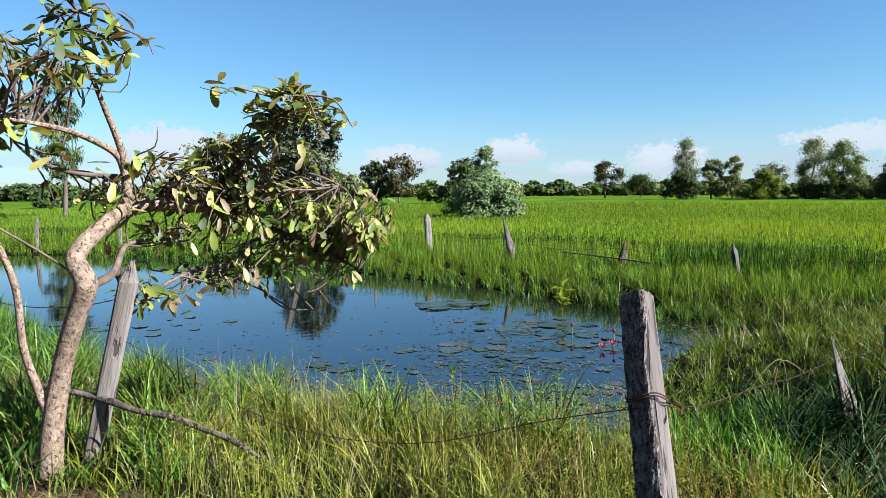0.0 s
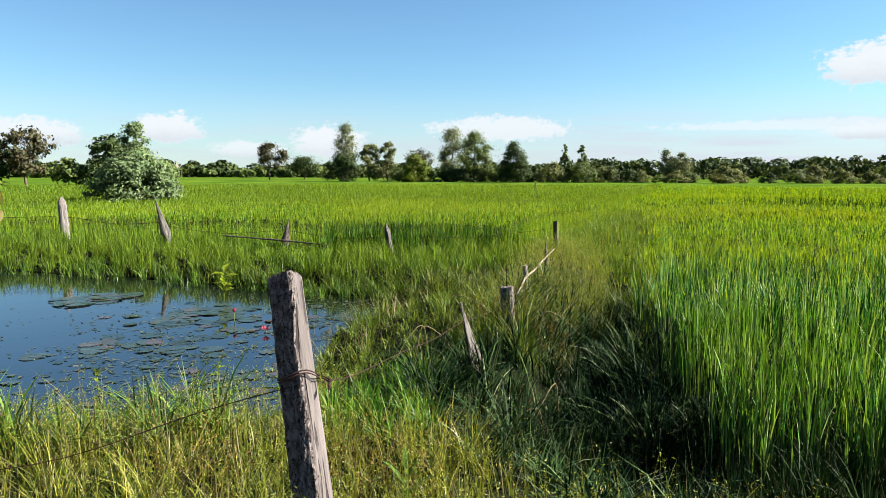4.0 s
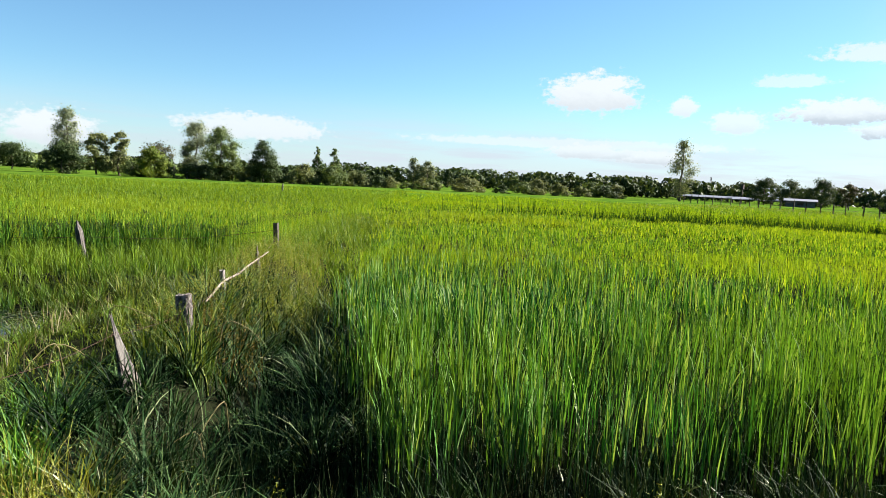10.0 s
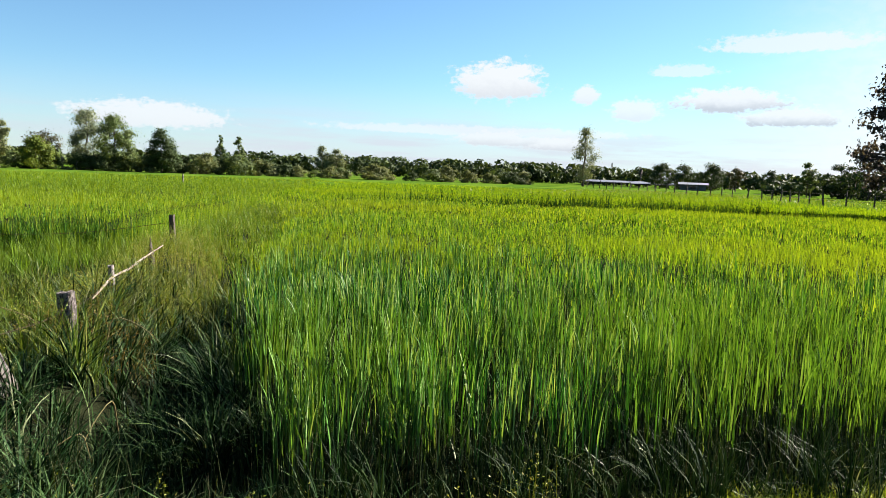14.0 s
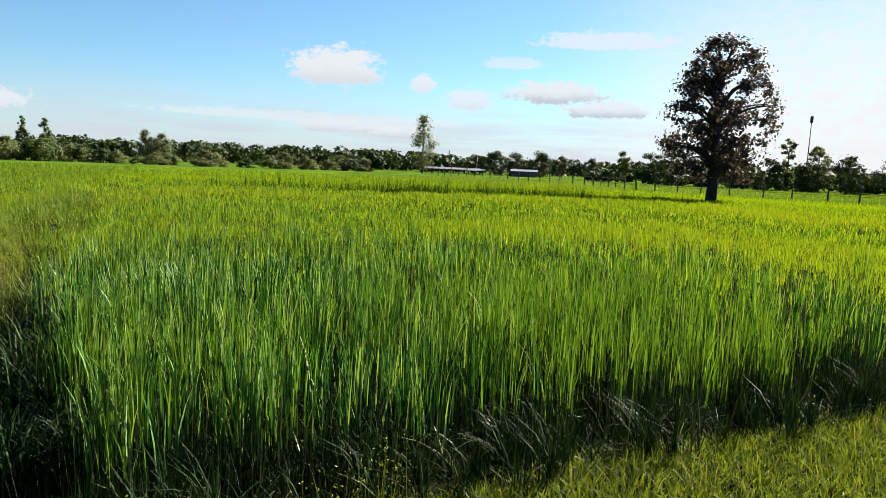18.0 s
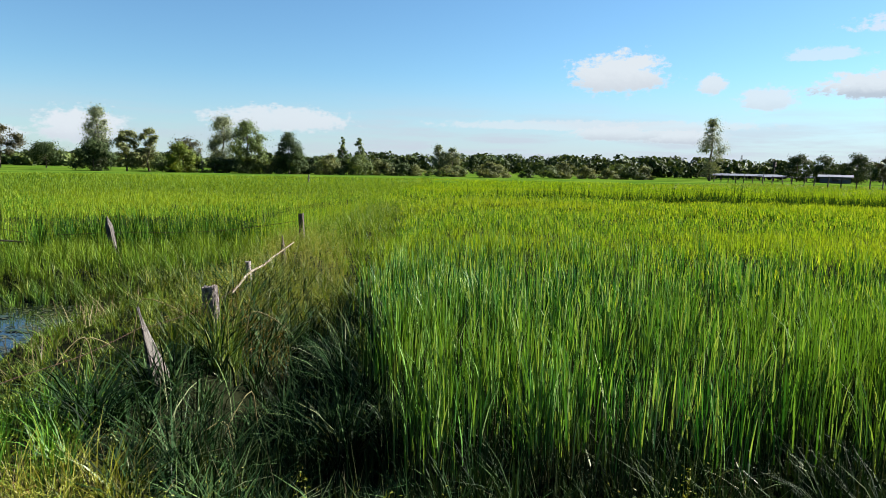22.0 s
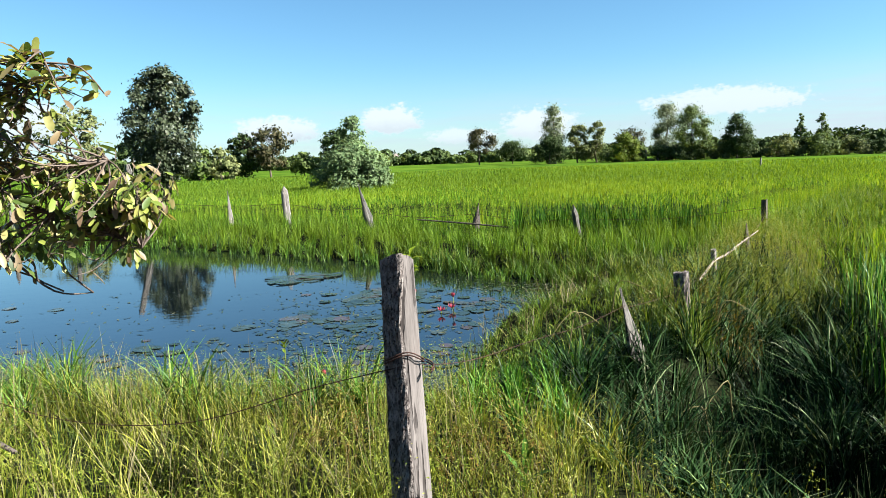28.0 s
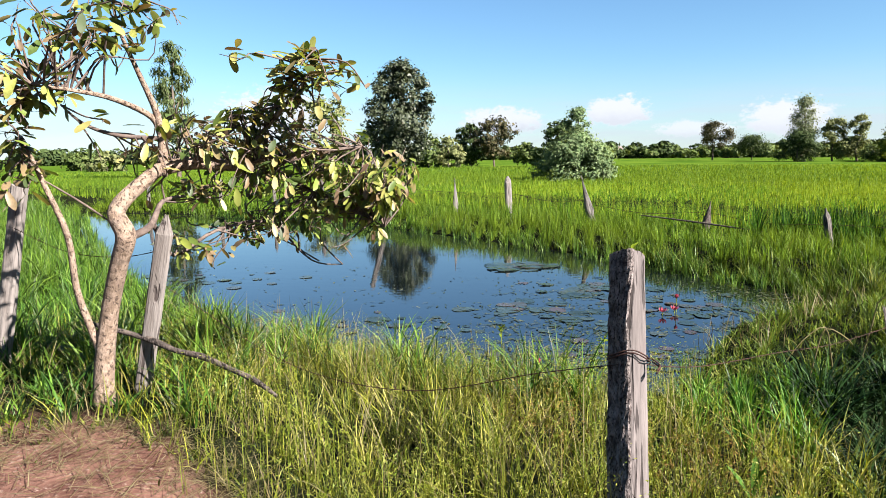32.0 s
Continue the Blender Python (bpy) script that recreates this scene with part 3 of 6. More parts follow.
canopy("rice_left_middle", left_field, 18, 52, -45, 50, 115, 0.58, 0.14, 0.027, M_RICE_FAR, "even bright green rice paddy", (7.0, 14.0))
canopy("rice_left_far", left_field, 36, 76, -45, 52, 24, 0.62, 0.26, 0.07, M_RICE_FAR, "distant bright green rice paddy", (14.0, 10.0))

# ---- more ground cover ----


def path_edge(x):
    """Where the bare path ends and the verge's grass begins."""
    return np.interp(x, [-6.0, -3.6, -1.85, -1.33, -0.72, -0.5, -0.2, 0.3, 3.0, 6.0, 9.0], [1.6, 1.9, 2.32, 2.56, 2.28, 2.05, 1.6, 1.2, 0.1, -2.7, -5.7])


def near_side(x, y):
    """On the path's bank of the pond."""
    line = np.interp(x, [-14, -10.6, -8.0, -5.5, -3.6, -2.0, -0.8, 0.5, 1.5, 2.3, 2.9], [19, 15.3, 11.8, 8.6, 6.8, 5.6, 5.0, 4.5, 4.4, 4.2, 3.3])
    return y < line


def cover(name, box, per_m2, want, tall, wide, bend, mat, segs, label, tufts=0.0, category="grass", curve=1.8, up=1.0, even=False):
    x, y = scatter(*box, per_m2)
    if tufts:
        # gather the blades into tufts
        cx, cy = np.round(x / tufts) * tufts, np.round(y / tufts) * tufts
        jx, jy = np.sin(cx * 91.7 + cy * 47.3) * tufts * 0.45, np.cos(cx * 53.1 - cy * 77.9) * tufts * 0.45
        pull = RNG.uniform(0.2, 0.95, len(x))
        x, y = x + (cx + jx - x) * pull, y + (cy + jy - y) * pull
        tuft = 0.85 + 0.3 * np.sin(cx * 37.7 + cy * 61.3)
    else:
        tuft = np.ones(len(x))
    keep = want(x, y)
    x, y, tuft = x[keep], y[keep], tuft[keep]
    n = len(x)
    size = RNG.uniform(0.45, 1.15, n) * (1.0 + 0.18 * wobble(x, y, 2.1)) * tuft * np.where(x < -0.8, 0.55 + 0.45 * smooth01(y, 2.9, 3.7), 0.72 + 0.28 * smooth01(y, 2.4, 3.2))
    low = smooth01(y, 3.15, 3.7) * smooth01(x, 0.75, 1.0) * smooth01(-x, -2.0, -1.75) * smooth01(-y, -5.0, -4.6)  # short growth where the bank dips to the water
    wet = smooth01(y, 3.8, 4.2) * smooth01(x, 1.6, 2.0) * smooth01(-x, -3.1, -2.6) * smooth01(-y, -6.6, -5.8)  # thin growth on the wet ground by the pond
    shore = np.where((x > 1.7) & (y > 4.2) & (x + y < 11.0), np.interp(y, [4.2, 5.5, 6.2], [0.75, 0.6, 0.25]) + np.interp(y, [4.2, 5.5, 6.2], [0.25, 0.4, 0.75]) * smooth01(outside(POND, x, y), 0.1, 1.3), 1.0) * (1 - 0.5 * smooth01(-np.hypot(x - 3.5, y - 11.4), -1.4, -0.5))  # low mats along the water
    size = RNG.uniform(0.5, 1.15, n) * tuft if even else size * (1 - 0.72 * low) * (1 - 0.5 * wet) * shore
    return blades(name, x, y, tall * size, wide * RNG.uniform(0.6, 1.3, n), np.abs(RNG.normal(bend, 0.25, n)), mat, segs=segs, label=label, category=category, curve=curve, up=up)


def dp(x, y):
    return outside(POND, x, y)


def dd(x, y):
    return from_line(DITCH, x, y)


def clump(x, y, cx, cy, r):
    return np.hypot(x - cx, y - cy) < r * (1 + 0.25 * wobble(x, y, 3.0))


def verge(x, y):
    return ~clump(x, y, 1.78, 3.72, 0.34) & ~clump(x, y, 1.52, 3.35, 0.30) & (np.hypot(x - 0.74, y - 1.95) > 0.12) & (y > path_edge(x) + RNG.normal(0, 0.12, len(x))) & near_side(x, y) & (dp(x, y) > 0.05) & (dd(x, y) > 0.42) & ((x < 1.85 + 0.12 * wobble(x, y, 2.0)) | (x + 0.93 * y < 3.55))


def lush(x, y):
    bank = (x < -1.1) | (dp(x, y) < 0.75)
    return (verge(x, y) & bank & (y > path_edge(x) + 0.2))


M_TUSSOCK = foliage("tussock_blade", [(0.02, 0.08, 0.01), (0.08, 0.28, 0.025), (0.20, 0.50, 0.04), (0.38, 0.66, 0.08)], 0.35, gloss=0.15)
# The dark patch colour stands for shade in hollows of the growth.
M_LOW = foliage("low_growth", [(0.02, 0.045, 0.008), (0.08, 0.15, 0.014), (0.22, 0.32, 0.025), (0.40, 0.46, 0.05)], 0.3, gloss=0.08, patch=(0.03, 0.06, 0.012), patch_scale=1.6)
cover("verge_undergrowth", (-3.2, 3.4, 0.2, 5.2), 900, verge, 0.20, 0.008, 0.7, M_LOW, 2, "low yellow-green growth in the verge", 0.2)
cover("verge_grass", (-3.2, 3.4, 0.2, 5.2), 560, lambda x, y: verge(x, y) & ((x > -1.3) | (RNG.random(len(x)) < 0.35)), 0.36, 0.0056, 0.6, M_VERGE, 3, "yellow-green seeding verge grass beside the fence", 0.3)
cover("verge_stems", (-3.2, 3.4, 0.2, 5.2), 420, lambda x, y: verge(x, y) & ((x > -1.3) | (RNG.random(len(x)) < 0.4)), 0.40, 0.0034, 0.6, M_VERGE, 2, "thin criss-crossing grass stems in the verge", 0.22, curve=1.15)
cover("bank_grass", (-6.5, 2.6, 2.2, 9.0), 620, lush, 0.46, 0.012, 0.6, M_LUSH, 3, "lush green grass on the pond bank", 0.22)
cover("far_left_bank_grass", (-14, -5, 5.5, 20), 260, lambda x, y: near_side(x, y) & (dp(x, y) > 0.0) & (y > path_edge(x)), 0.5, 0.014, 0.4, M_LUSH, 2, "green grass on the pond bank")
cover("dry_stalks", (-3.0, 3.2, 0.5, 4.8), 190, lambda x, y: verge(x, y), 0.50, 0.0042, 0.6, M_DRY, 3, "dry straw-coloured grass stalks among the verge", 0.25, curve=1.2)
# The ditch's shade is in this grass's dark colour.
cover("ditch_grass", (1.8, 9.0, 1.8, 9.0), 950, lambda x, y: (x < 4.7 + 0.5 * RNG.normal(0, 1, len(x))) & ((dd(x, y) < 0.85) | ((x > 1.92) & (y < 3.9) & (x + 0.93 * y > 3.9))) & (dp(x, y) > 0.2) & ~right_field(x, y) & (y > 1.2 * x - 1.75), 0.46, 0.011, 0.7, M_DITCH_SHADE, 3, "drooping grass in the wet ditch, its shade put into the colour", 0.22)
# Paler copy of the ditch grass: light on single blades put into colour.
M_DITCHLIT = foliage("ditch_blade_lit", [(0.03, 0.09, 0.025), (0.10, 0.22, 0.06), (0.30, 0.46, 0.14), (0.68, 0.76, 0.42)], 0.12, gloss=0.12, rough=0.45)
cover("ditch_pale_blades", (1.8, 6.0, 1.8, 6.5), 240, lambda x, y: ((dd(x, y) < 0.85) | ((x > 1.92) & (y < 3.9) & (x + 0.93 * y > 3.8))) & (dp(x, y) > 0.2) & ~right_field(x, y), 0.42, 0.0085, 0.7, M_DITCHLIT, 3, "pale long blades leaning over the ditch", 0.3, curve=1.35)


def fence_strip(x, y):
    left = y < np.where(x < 7.1, np.interp(x, BACK[:, 0], BACK[:, 1]) + 0.9, 0.92 * x + 2.7)
    return left & ~near_side(x, y) & (dp(x, y) > -0.1) & (y > EDGE_A * x + EDGE_B - 0.1) & (dd(x, y) > np.interp(x, [3.4, 4.8], [0.75, 0.0]))


cover("marsh_undergrowth", (1.6, 8.8, 3.4, 11.5), 620, lambda x, y: fence_strip(x, y) & (y < 12.4 - x), 0.24, 0.009, 0.6, M_LOW, 2, "low olive undergrowth of the marsh", 0.25)
cover("marsh_grass", (1.6, 8.6, 3.4, 11.5), 430, lambda x, y: fence_strip(x, y) & (y < 12.4 - x), 0.34, 0.009, 0.55, M_MARSH, 3, "olive and straw marsh grass along the old fence", 0.3)
cover("marsh_stems", (1.6, 8.6, 3.4, 11.5), 200, lambda x, y: fence_strip(x, y) & (y < 12.4 - x), 0.40, 0.005, 0.4, M_MARSH, 2, "thin pale stems in the marsh", 0.2, curve=1.2)
cover("post_foot_grass", (2.4, 3.8, 3.6, 4.9), 1300, lambda x, y: clump(x, y, 3.12, 4.24, 0.30), 0.50, 0.0075, 0.45, M_MARSH, 3, "longer grass round the foot of the broken post", 0.16, even=True)
cover("near_shore_grass", (1.3, 4.2, 4.2, 8.0), 520, lambda x, y: (np.abs(dp(x, y) - 0.12) < 0.24 + 0.12 * wobble(x, y, 2.5)) & (x + y < 11.0) & (y > 4.3), 0.26, 0.008, 0.6, M_MARSH, 3, "yellow-green blades hanging over the water's edge", 0.2, even=True)
cover("shore_pale_stems", (2.0, 4.2, 5.0, 8.0), 90, lambda x, y: (np.abs(dp(x, y)) < 0.5) & (x + y < 11.3), 0.34, 0.006, 0.5, M_DRY, 2, "pale broken stems standing in the pond's corner", 0.3, curve=1.1, even=True)
cover("bare_stalks", (-4.0, 1.6, 4.0, 7.5), 16, lambda x, y: (np.abs(dp(x, y)) < 0.35) & near_side(x, y + 0.4), 0.52, 0.005, 0.35, M_DRY, 2, "thin pale bare stalks at the water's edge", curve=1.1, even=True)
cover("bright_tussock", (1.1, 2.6, 2.8, 4.5), 1100, lambda x, y: clump(x, y, 1.78, 3.72, 0.36) | clump(x, y, 1.52, 3.35, 0.34), 0.34, 0.009, 0.45, M_TUSSOCK, 3, "bright green grass tussock beside the ditch", 0.16, even=True)
M_FARBANK = foliage("far_bank_blade", [(0.025, 0.07, 0.008), (0.10, 0.24, 0.02), (0.25, 0.49, 0.035), (0.46, 0.68, 0.07)], 0.33, gloss=0.05, patch=(0.30, 0.44, 0.03), patch_scale=0.5)
cover("far_bank_grass", (-13, 8, 8.0, 20), 900, lambda x, y: fence_strip(x, y) & ((y >= 12.2 - x) | (x < 1.6)), 0.42, 0.009, 0.35, M_FARBANK, 2, "bright green grass on the pond's far bank", 0.25)
M_DARKRICE = foliage("dark_rice_blade", [(0.010, 0.045, 0.006), (0.030, 0.11, 0.012), (0.08, 0.23, 0.022), (0.20, 0.42, 0.04)], 0.15, gloss=0.02, rough=0.45)
cover("dark_rice", (3.6, 8.0, 8.8, 12.4), 700, lambda x, y: clump(x, y, 5.5, 10.9, 0.9) | clump(x, y, 6.6, 10.4, 0.8) | clump(x, y, 4.6, 11.3, 0.6), 0.60, 0.012, 0.2, M_DARKRICE, 3, "stand of darker taller rice beside the back fence", 0.25, even=True)
cover("far_shore_grass", (-12, 4.4, 7.0, 18), 500, lambda x, y: (np.abs(dp(x, y) + 0.05) < 0.3) & ~near_side(x, y), 0.34, 0.012, 0.35, M_LUSH, 2, "green blades along the far water's edge", 0.25)
cover("far_bank_straw", (-13, 8, 8.0, 20), 90, lambda x, y: fence_strip(x, y) & ((y >= 11.5 - x) | (x < 1.6)), 0.34, 0.010, 0.5, M_MARSH, 2, "olive grass on the pond's far bank", 0.3)


def bund(x, y):
    a, b = EDGE_A * x + EDGE_B, 0.92 * x + 2.7
    return (x > 6.5) & (y > a - 0.15) & (y < b + 0.1)


cover("bund_grass", (12.5, 17.5, 10, 19), 110, lambda x, y: bund(x, y) & (RNG.random(len(x)) < 1.3 - smooth01(x, 12.5, 17.5)), 0.46, 0.014, 0.4, M_BUND, 2, "olive grass on the bund between two paddies", 0.4)
cover("bund_near_grass", (6.5, 14, 5.5, 16), 460, lambda x, y: bund(x, y) & (x < 13.5), 0.32, 0.011, 0.45, M_BUND, 3, "olive grass on the near bund between two paddies", 0.35)
M_TURF = foliage("turf_blade", [(0.10, 0.20, 0.015), (0.22, 0.36, 0.02), (0.36, 0.50, 0.03), (0.56, 0.62, 0.08)], 0.35, gloss=0.08, patch=(0.30, 0.42, 0.025), patch_scale=1.2)
cover("mown_verge", (2.6, 7.5, -4.5, 1.4), 5200, lambda x, y: (x + 0.93 * y < 3.88 + 0.06 * wobble(x, y, 3.0) + RNG.normal(0, 0.05, len(x))) & (x + 0.93 * y > 2.7), 0.17, 0.006, 0.6, M_TURF, 2, "short yellow-green turf beside the paddy")
cover("paddy_foot_grass", (2.2, 8.0, -4.0, 4.0), 110, lambda x, y: (np.abs(x + 0.93 * y - 4.35) < 0.4), 0.40, 0.007, 0.8, M_DITCHLIT, 4, "pale drooping blades at the foot of the rice", 0.3)
cover("paddy_foot_green", (2.2, 8.5, -4.5, 3.2), 1400, lambda x, y: (x + 0.93 * y > 3.72 + 0.1 * wobble(x, y, 4.0)) & (x + 0.93 * y < 6.0), 0.46, 0.0075, 0.35, M_FOOT_SHADE, 3, "green weeds at the foot of the rice, darkened in colour for shade", 0.18)
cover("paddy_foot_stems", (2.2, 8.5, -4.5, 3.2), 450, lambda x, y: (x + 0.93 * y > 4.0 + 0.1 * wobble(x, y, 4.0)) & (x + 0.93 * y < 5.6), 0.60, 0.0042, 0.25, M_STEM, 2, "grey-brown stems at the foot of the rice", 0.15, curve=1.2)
cover("path_litter", (-4.0, 0.4, 1.2, 3.2), 1500, lambda x, y: (y < path_edge(x) + 0.15) & (y > path_edge(x) - 0.15 - np.abs(RNG.normal(0, 0.35, len(x)))), 0.34, 0.0035, 0.9, M_DRY, 3, "dry grass blades lying on the path's edge", curve=1.1, up=0.12)

# the bank that crosses the right-hand paddy, with its shaded side painted dark green
M_BANK_SHADE = foliage("bank_grass", [(0.03, 0.09, 0.016), (0.05, 0.14, 0.025), (0.09, 0.18, 0.04)], 0.15, gloss=0.0, rough=0.8)
cover("bank_across_paddy", (15, 34, -3, 19), 420, lambda x, y: (from_line(BANK, x, y) < 0.9 + 0.3 * wobble(x, y, 0.6)) & (RNG.random(len(x)) < smooth01(x, 18.0, 24.0) * (1 - smooth01(x, 29.0, 32.0))), 0.95, 0.022, 0.22, M_BANK_SHADE, 2, "taller grass on a bank across the paddy, its shaded side put into dark colour", 0.3)
cover("far_meadow_grass", (45, 100, -40, 30), 14, lambda x, y: np.hypot(x, y) > 56, 0.35, 0.07, 0.4, M_BUND, 1, "dull green meadow behind the far fence")



def seed_heads(name, box, per_m2, want, tall, mat, label, count=9, size=0.007, low=0.62):
    """Thin stalks with small spikelets round their upper third."""
    x, y = scatter(*box, per_m2)
    keep = want(x, y)
    x, y = x[keep], y[keep]
    n = len(x)
    z = height(x, y)
    a = RNG.uniform(0, 2 * np.pi, n)
    h = tall * RNG.uniform(0.6, 1.15, n)
    lean = np.abs(RNG.normal(0.25, 0.15, n)) * h
    tip = np.stack([x + np.cos(a) * lean, y + np.sin(a) * lean, z + h], 1)
    foot = np.stack([x, y, z], 1)
    w = np.stack([-np.sin(a), np.cos(a), 0 * a], 1) * 0.0016
    stalk = np.stack([foot - w, foot + w, tip], 1).reshape(-1, 3)
    t1 = (np.arange(n) * 3)[:, None] + np.array([0, 1, 2])
    k = np.repeat(np.arange(n), count)
    s = RNG.uniform(low, 1.0, len(k))[:, None]
    at = foot[k] + (tip[k] - foot[k]) * s + RNG.normal(0, 0.012, (len(k), 3))
    v, t2 = leaf_cards(at, size, RNG, 0.3, 3.0)
    me = array_mesh(name, np.concatenate([stalk, v]), np.concatenate([t1, t2 + len(stalk)]), np.zeros((0, 4), int), mat, False)
    tagged(new(name, me), label, "grass", kind="stuff")


M_SEED = foliage("seed_head", [(0.24, 0.37, 0.03), (0.36, 0.47, 0.05), (0.54, 0.58, 0.11), (0.42, 0.41, 0.10)], 0.35, gloss=0.1)
seed_heads("seeding_weeds", (-1.2, 3.2, 0.6, 4.6), 330, lambda x, y: verge(x, y) & (wobble(x, y, 1.4) + 0.35 * wobble(x, y, 4.0) > -0.35), 0.40, M_SEED, "seeding yellow weeds in the verge", 12, 0.0042, 0.45)
M_RUSSET = foliage("russet_weed", [(0.16, 0.12, 0.03), (0.30, 0.20, 0.05), (0.44, 0.30, 0.09), (0.36, 0.34, 0.06)], 0.3, gloss=0.05)
seed_heads("russet_weeds", (0.2, 4.4, 2.2, 5.4), 230, lambda x, y: (clump(x, y, 3.45, 4.55, 0.45) | clump(x, y, 1.15, 2.5, 0.3) | clump(x, y, 0.45, 2.9, 0.3)) & (x + 0.93 * y > 3.0), 0.34, M_RUSSET, "reddish brown withered weeds among the grass", 12, 0.006)
seed_heads("seeding_grass", (2.0, 8.5, 3.4, 9.6), 300, lambda x, y: fence_strip(x, y) & (from_line(FENCE, x - 0.12, y + 0.12) < 0.55), 0.40, M_SEED, "seeding grass along the old fence", 8, 0.006)
seed_heads("bund_seed_heads", (6.5, 15.5, 5.5, 16), 60, lambda x, y: bund(x, y) & (RNG.random(len(x)) < 1.2 - smooth01(x, 11.0, 15.5)), 0.36, M_BUND, "seeding grass on the bund between two paddies", 8, 0.007)

# ---- in the water ----
M_PAD = foliage("lily_pad", [(0.025, 0.045, 0.03), (0.04, 0.065, 0.035), (0.06, 0.08, 0.04), (0.12, 0.07, 0.055)], 0.02, gloss=0.6, rough=0.2, per="object")
M_PETAL = foliage("lotus_petal", [(0.62, 0.05, 0.09), (0.70, 0.10, 0.16)], 0.3, glow=(1.0, 0.7, 0.7))


def pad_mesh(seed):
    r = random.Random(seed)
    pts, n = [], 16
    for i in range(n + 1):
        a = 0.18 + (2 * math.pi - 0.36) * i / n
        k = 1.0 + r.uniform(-0.05, 0.05)
        pts.append((k * math.cos(a), k * math.sin(a) * 0.94, r.uniform(0.0, 0.03)))
    verts = [(0, 0, 0.01)] + pts + [(p[0] * 0.97, p[1] * 0.97, p[2] - 0.05) for p in pts]
    faces = [(0, i + 1, i + 2) for i in range(n)] + [(i + 1, n + 2 + i, n + 3 + i, i + 2) for i in range(n)]
    return mesh_of("lily_pad", verts, faces, M_PAD)


PADS = [pad_mesh(s) for s in range(4)]


def lily_patch(cx, cy, rx, ry, count, seed, size=(0.05, 0.15)):
    r = random.Random(seed)
    root = tagged(new("lily_patch"), "dark green round lily pads floating on the pond", "water lily", "lilies on the pond")
    root.location = (cx, cy, WATER)
    placed = 0
    while placed < count:
        u, v = r.gauss(0, 0.5), r.gauss(0, 0.5)
        x, y = cx + u * rx, cy + v * ry
        if outside(POND, np.array([x]), np.array([y]))[0] > -0.12:
            continue
        ob = new("lily_pad", r.choice(PADS))
        ob.parent = root
        s = r.uniform(*size)
        ob.location = (x - cx, y - cy, 0.004 + 0.003 * r.random())
        ob.rotation_euler = (r.gauss(0, 0.03), r.gauss(0, 0.03), r.uniform(0, 6.28))
        ob.scale = (s, s, s)
        placed += 1


lily_patch(0.45, 9.4, 0.55, 0.6, 7, 3, (0.17, 0.27))
lily_patch(1.25, 8.05, 0.7, 0.6, 28, 1, (0.07, 0.18))
lily_patch(0.75, 6.5, 1.0, 1.2, 46, 2, (0.05, 0.13))
lily_patch(2.2, 7.1, 1.0, 0.9, 45, 6, (0.04, 0.10))
lily_patch(-1.2, 6.2, 2.0, 0.5, 40, 4, (0.03, 0.07))
lily_patch(-4.5, 8.4, 1.5, 0.5, 40, 5, (0.03, 0.10))
lily_patch(1.25, 5.2, 0.8, 0.6, 45, 7, (0.04, 0.09))


def lotus(x, y, tall, open_):
    root = tagged(new("lotus_flower"), "closed pink-red lotus bud on a thin stalk" if not open_ else "pink-red lotus flower opening over the water", "lotus", "lotus flowers")
    root.location = (x, y, WATER)
    bm = bmesh.new()
    bmesh.ops.create_cone(bm, segments=6, radius1=0.006, radius2=0.004, depth=tall + 0.1, matrix=Matrix.Translation((0, 0, tall / 2 - 0.05)))
    part("stalk", bm, M_MARSH, root, "reddish green stalk")
    for i in range(8):
        a = i * math.pi / 4
        w, h, o = 0.011, 0.048, (0.05 if open_ else 0.012)
        ca, sa = math.cos(a), math.sin(a)
        rows = [(0, 0.006, 0.0), (0.4, w, 0.012 + o * 0.4), (0.75, w * 0.75, 0.010 + o * 0.6), (1.0, 0.0, 0.003 + o * 0.8)]
        vs = []
        for s, hw, out in rows:
            vs += [(ca * out - sa * hw, sa * out + ca * hw, tall + h * s), (ca * out + sa * hw, sa * out - ca * hw, tall + h * s)]
        me = mesh_of("petal", vs, [(0, 1, 3, 2), (2, 3, 5, 4), (4, 5, 7, 6)], M_PETAL, True)
        part("petal", me, None, root)


lotus(1.62, 7.40, 0.12, False)
lotus(1.97, 6.94, 0.14, False)
lotus(1.80, 6.77, 0.03, True)
lotus(1.94, 6.88, 0.03, True)
lotus(0.5, 4.75, 0.10, False)

cover("water_weeds", (-2.5, 3.8, 4.2, 8.6), 150, lambda x, y: (dp(x, y) < 0.05) & (dp(x, y) > -1.6) & (x > -1.2) & (RNG.random(len(x)) < 0.35 + 0.65 * smooth01(x, 0.0, 1.4)), 0.24, 0.005, 0.7, M_MARSH, 3, "thin weeds standing in the pond's shallows", 0.3)
cover("shore_reeds", (-7, 3.9, 4.2, 10), 420, lambda x, y: (dp(x, y) < 0.06) & (dp(x, y) > -0.3), 0.36, 0.008, 0.45, M_LUSH, 3, "green blades growing out of the water's edge", 0.2)
cover("right_shallows", (1.3, 4.0, 4.2, 8.6), 260, lambda x, y: (dp(x, y) < 0.05) & (dp(x, y) > -0.75) & (x > 1.9) & (y > 5.4), 0.36, 0.007, 0.55, M_MARSH, 3, "olive grass growing in the pond's shallow end", 0.25)
cover("dry_reeds", (-3.0, 1.9, 4.3, 6.2), 40, lambda x, y: (np.abs(dp(x, y) + 0.1) < 0.5), 0.50, 0.0055, 0.18, M_DRY, 3, "pale dead reed stems at the water's edge", curve=1.2)
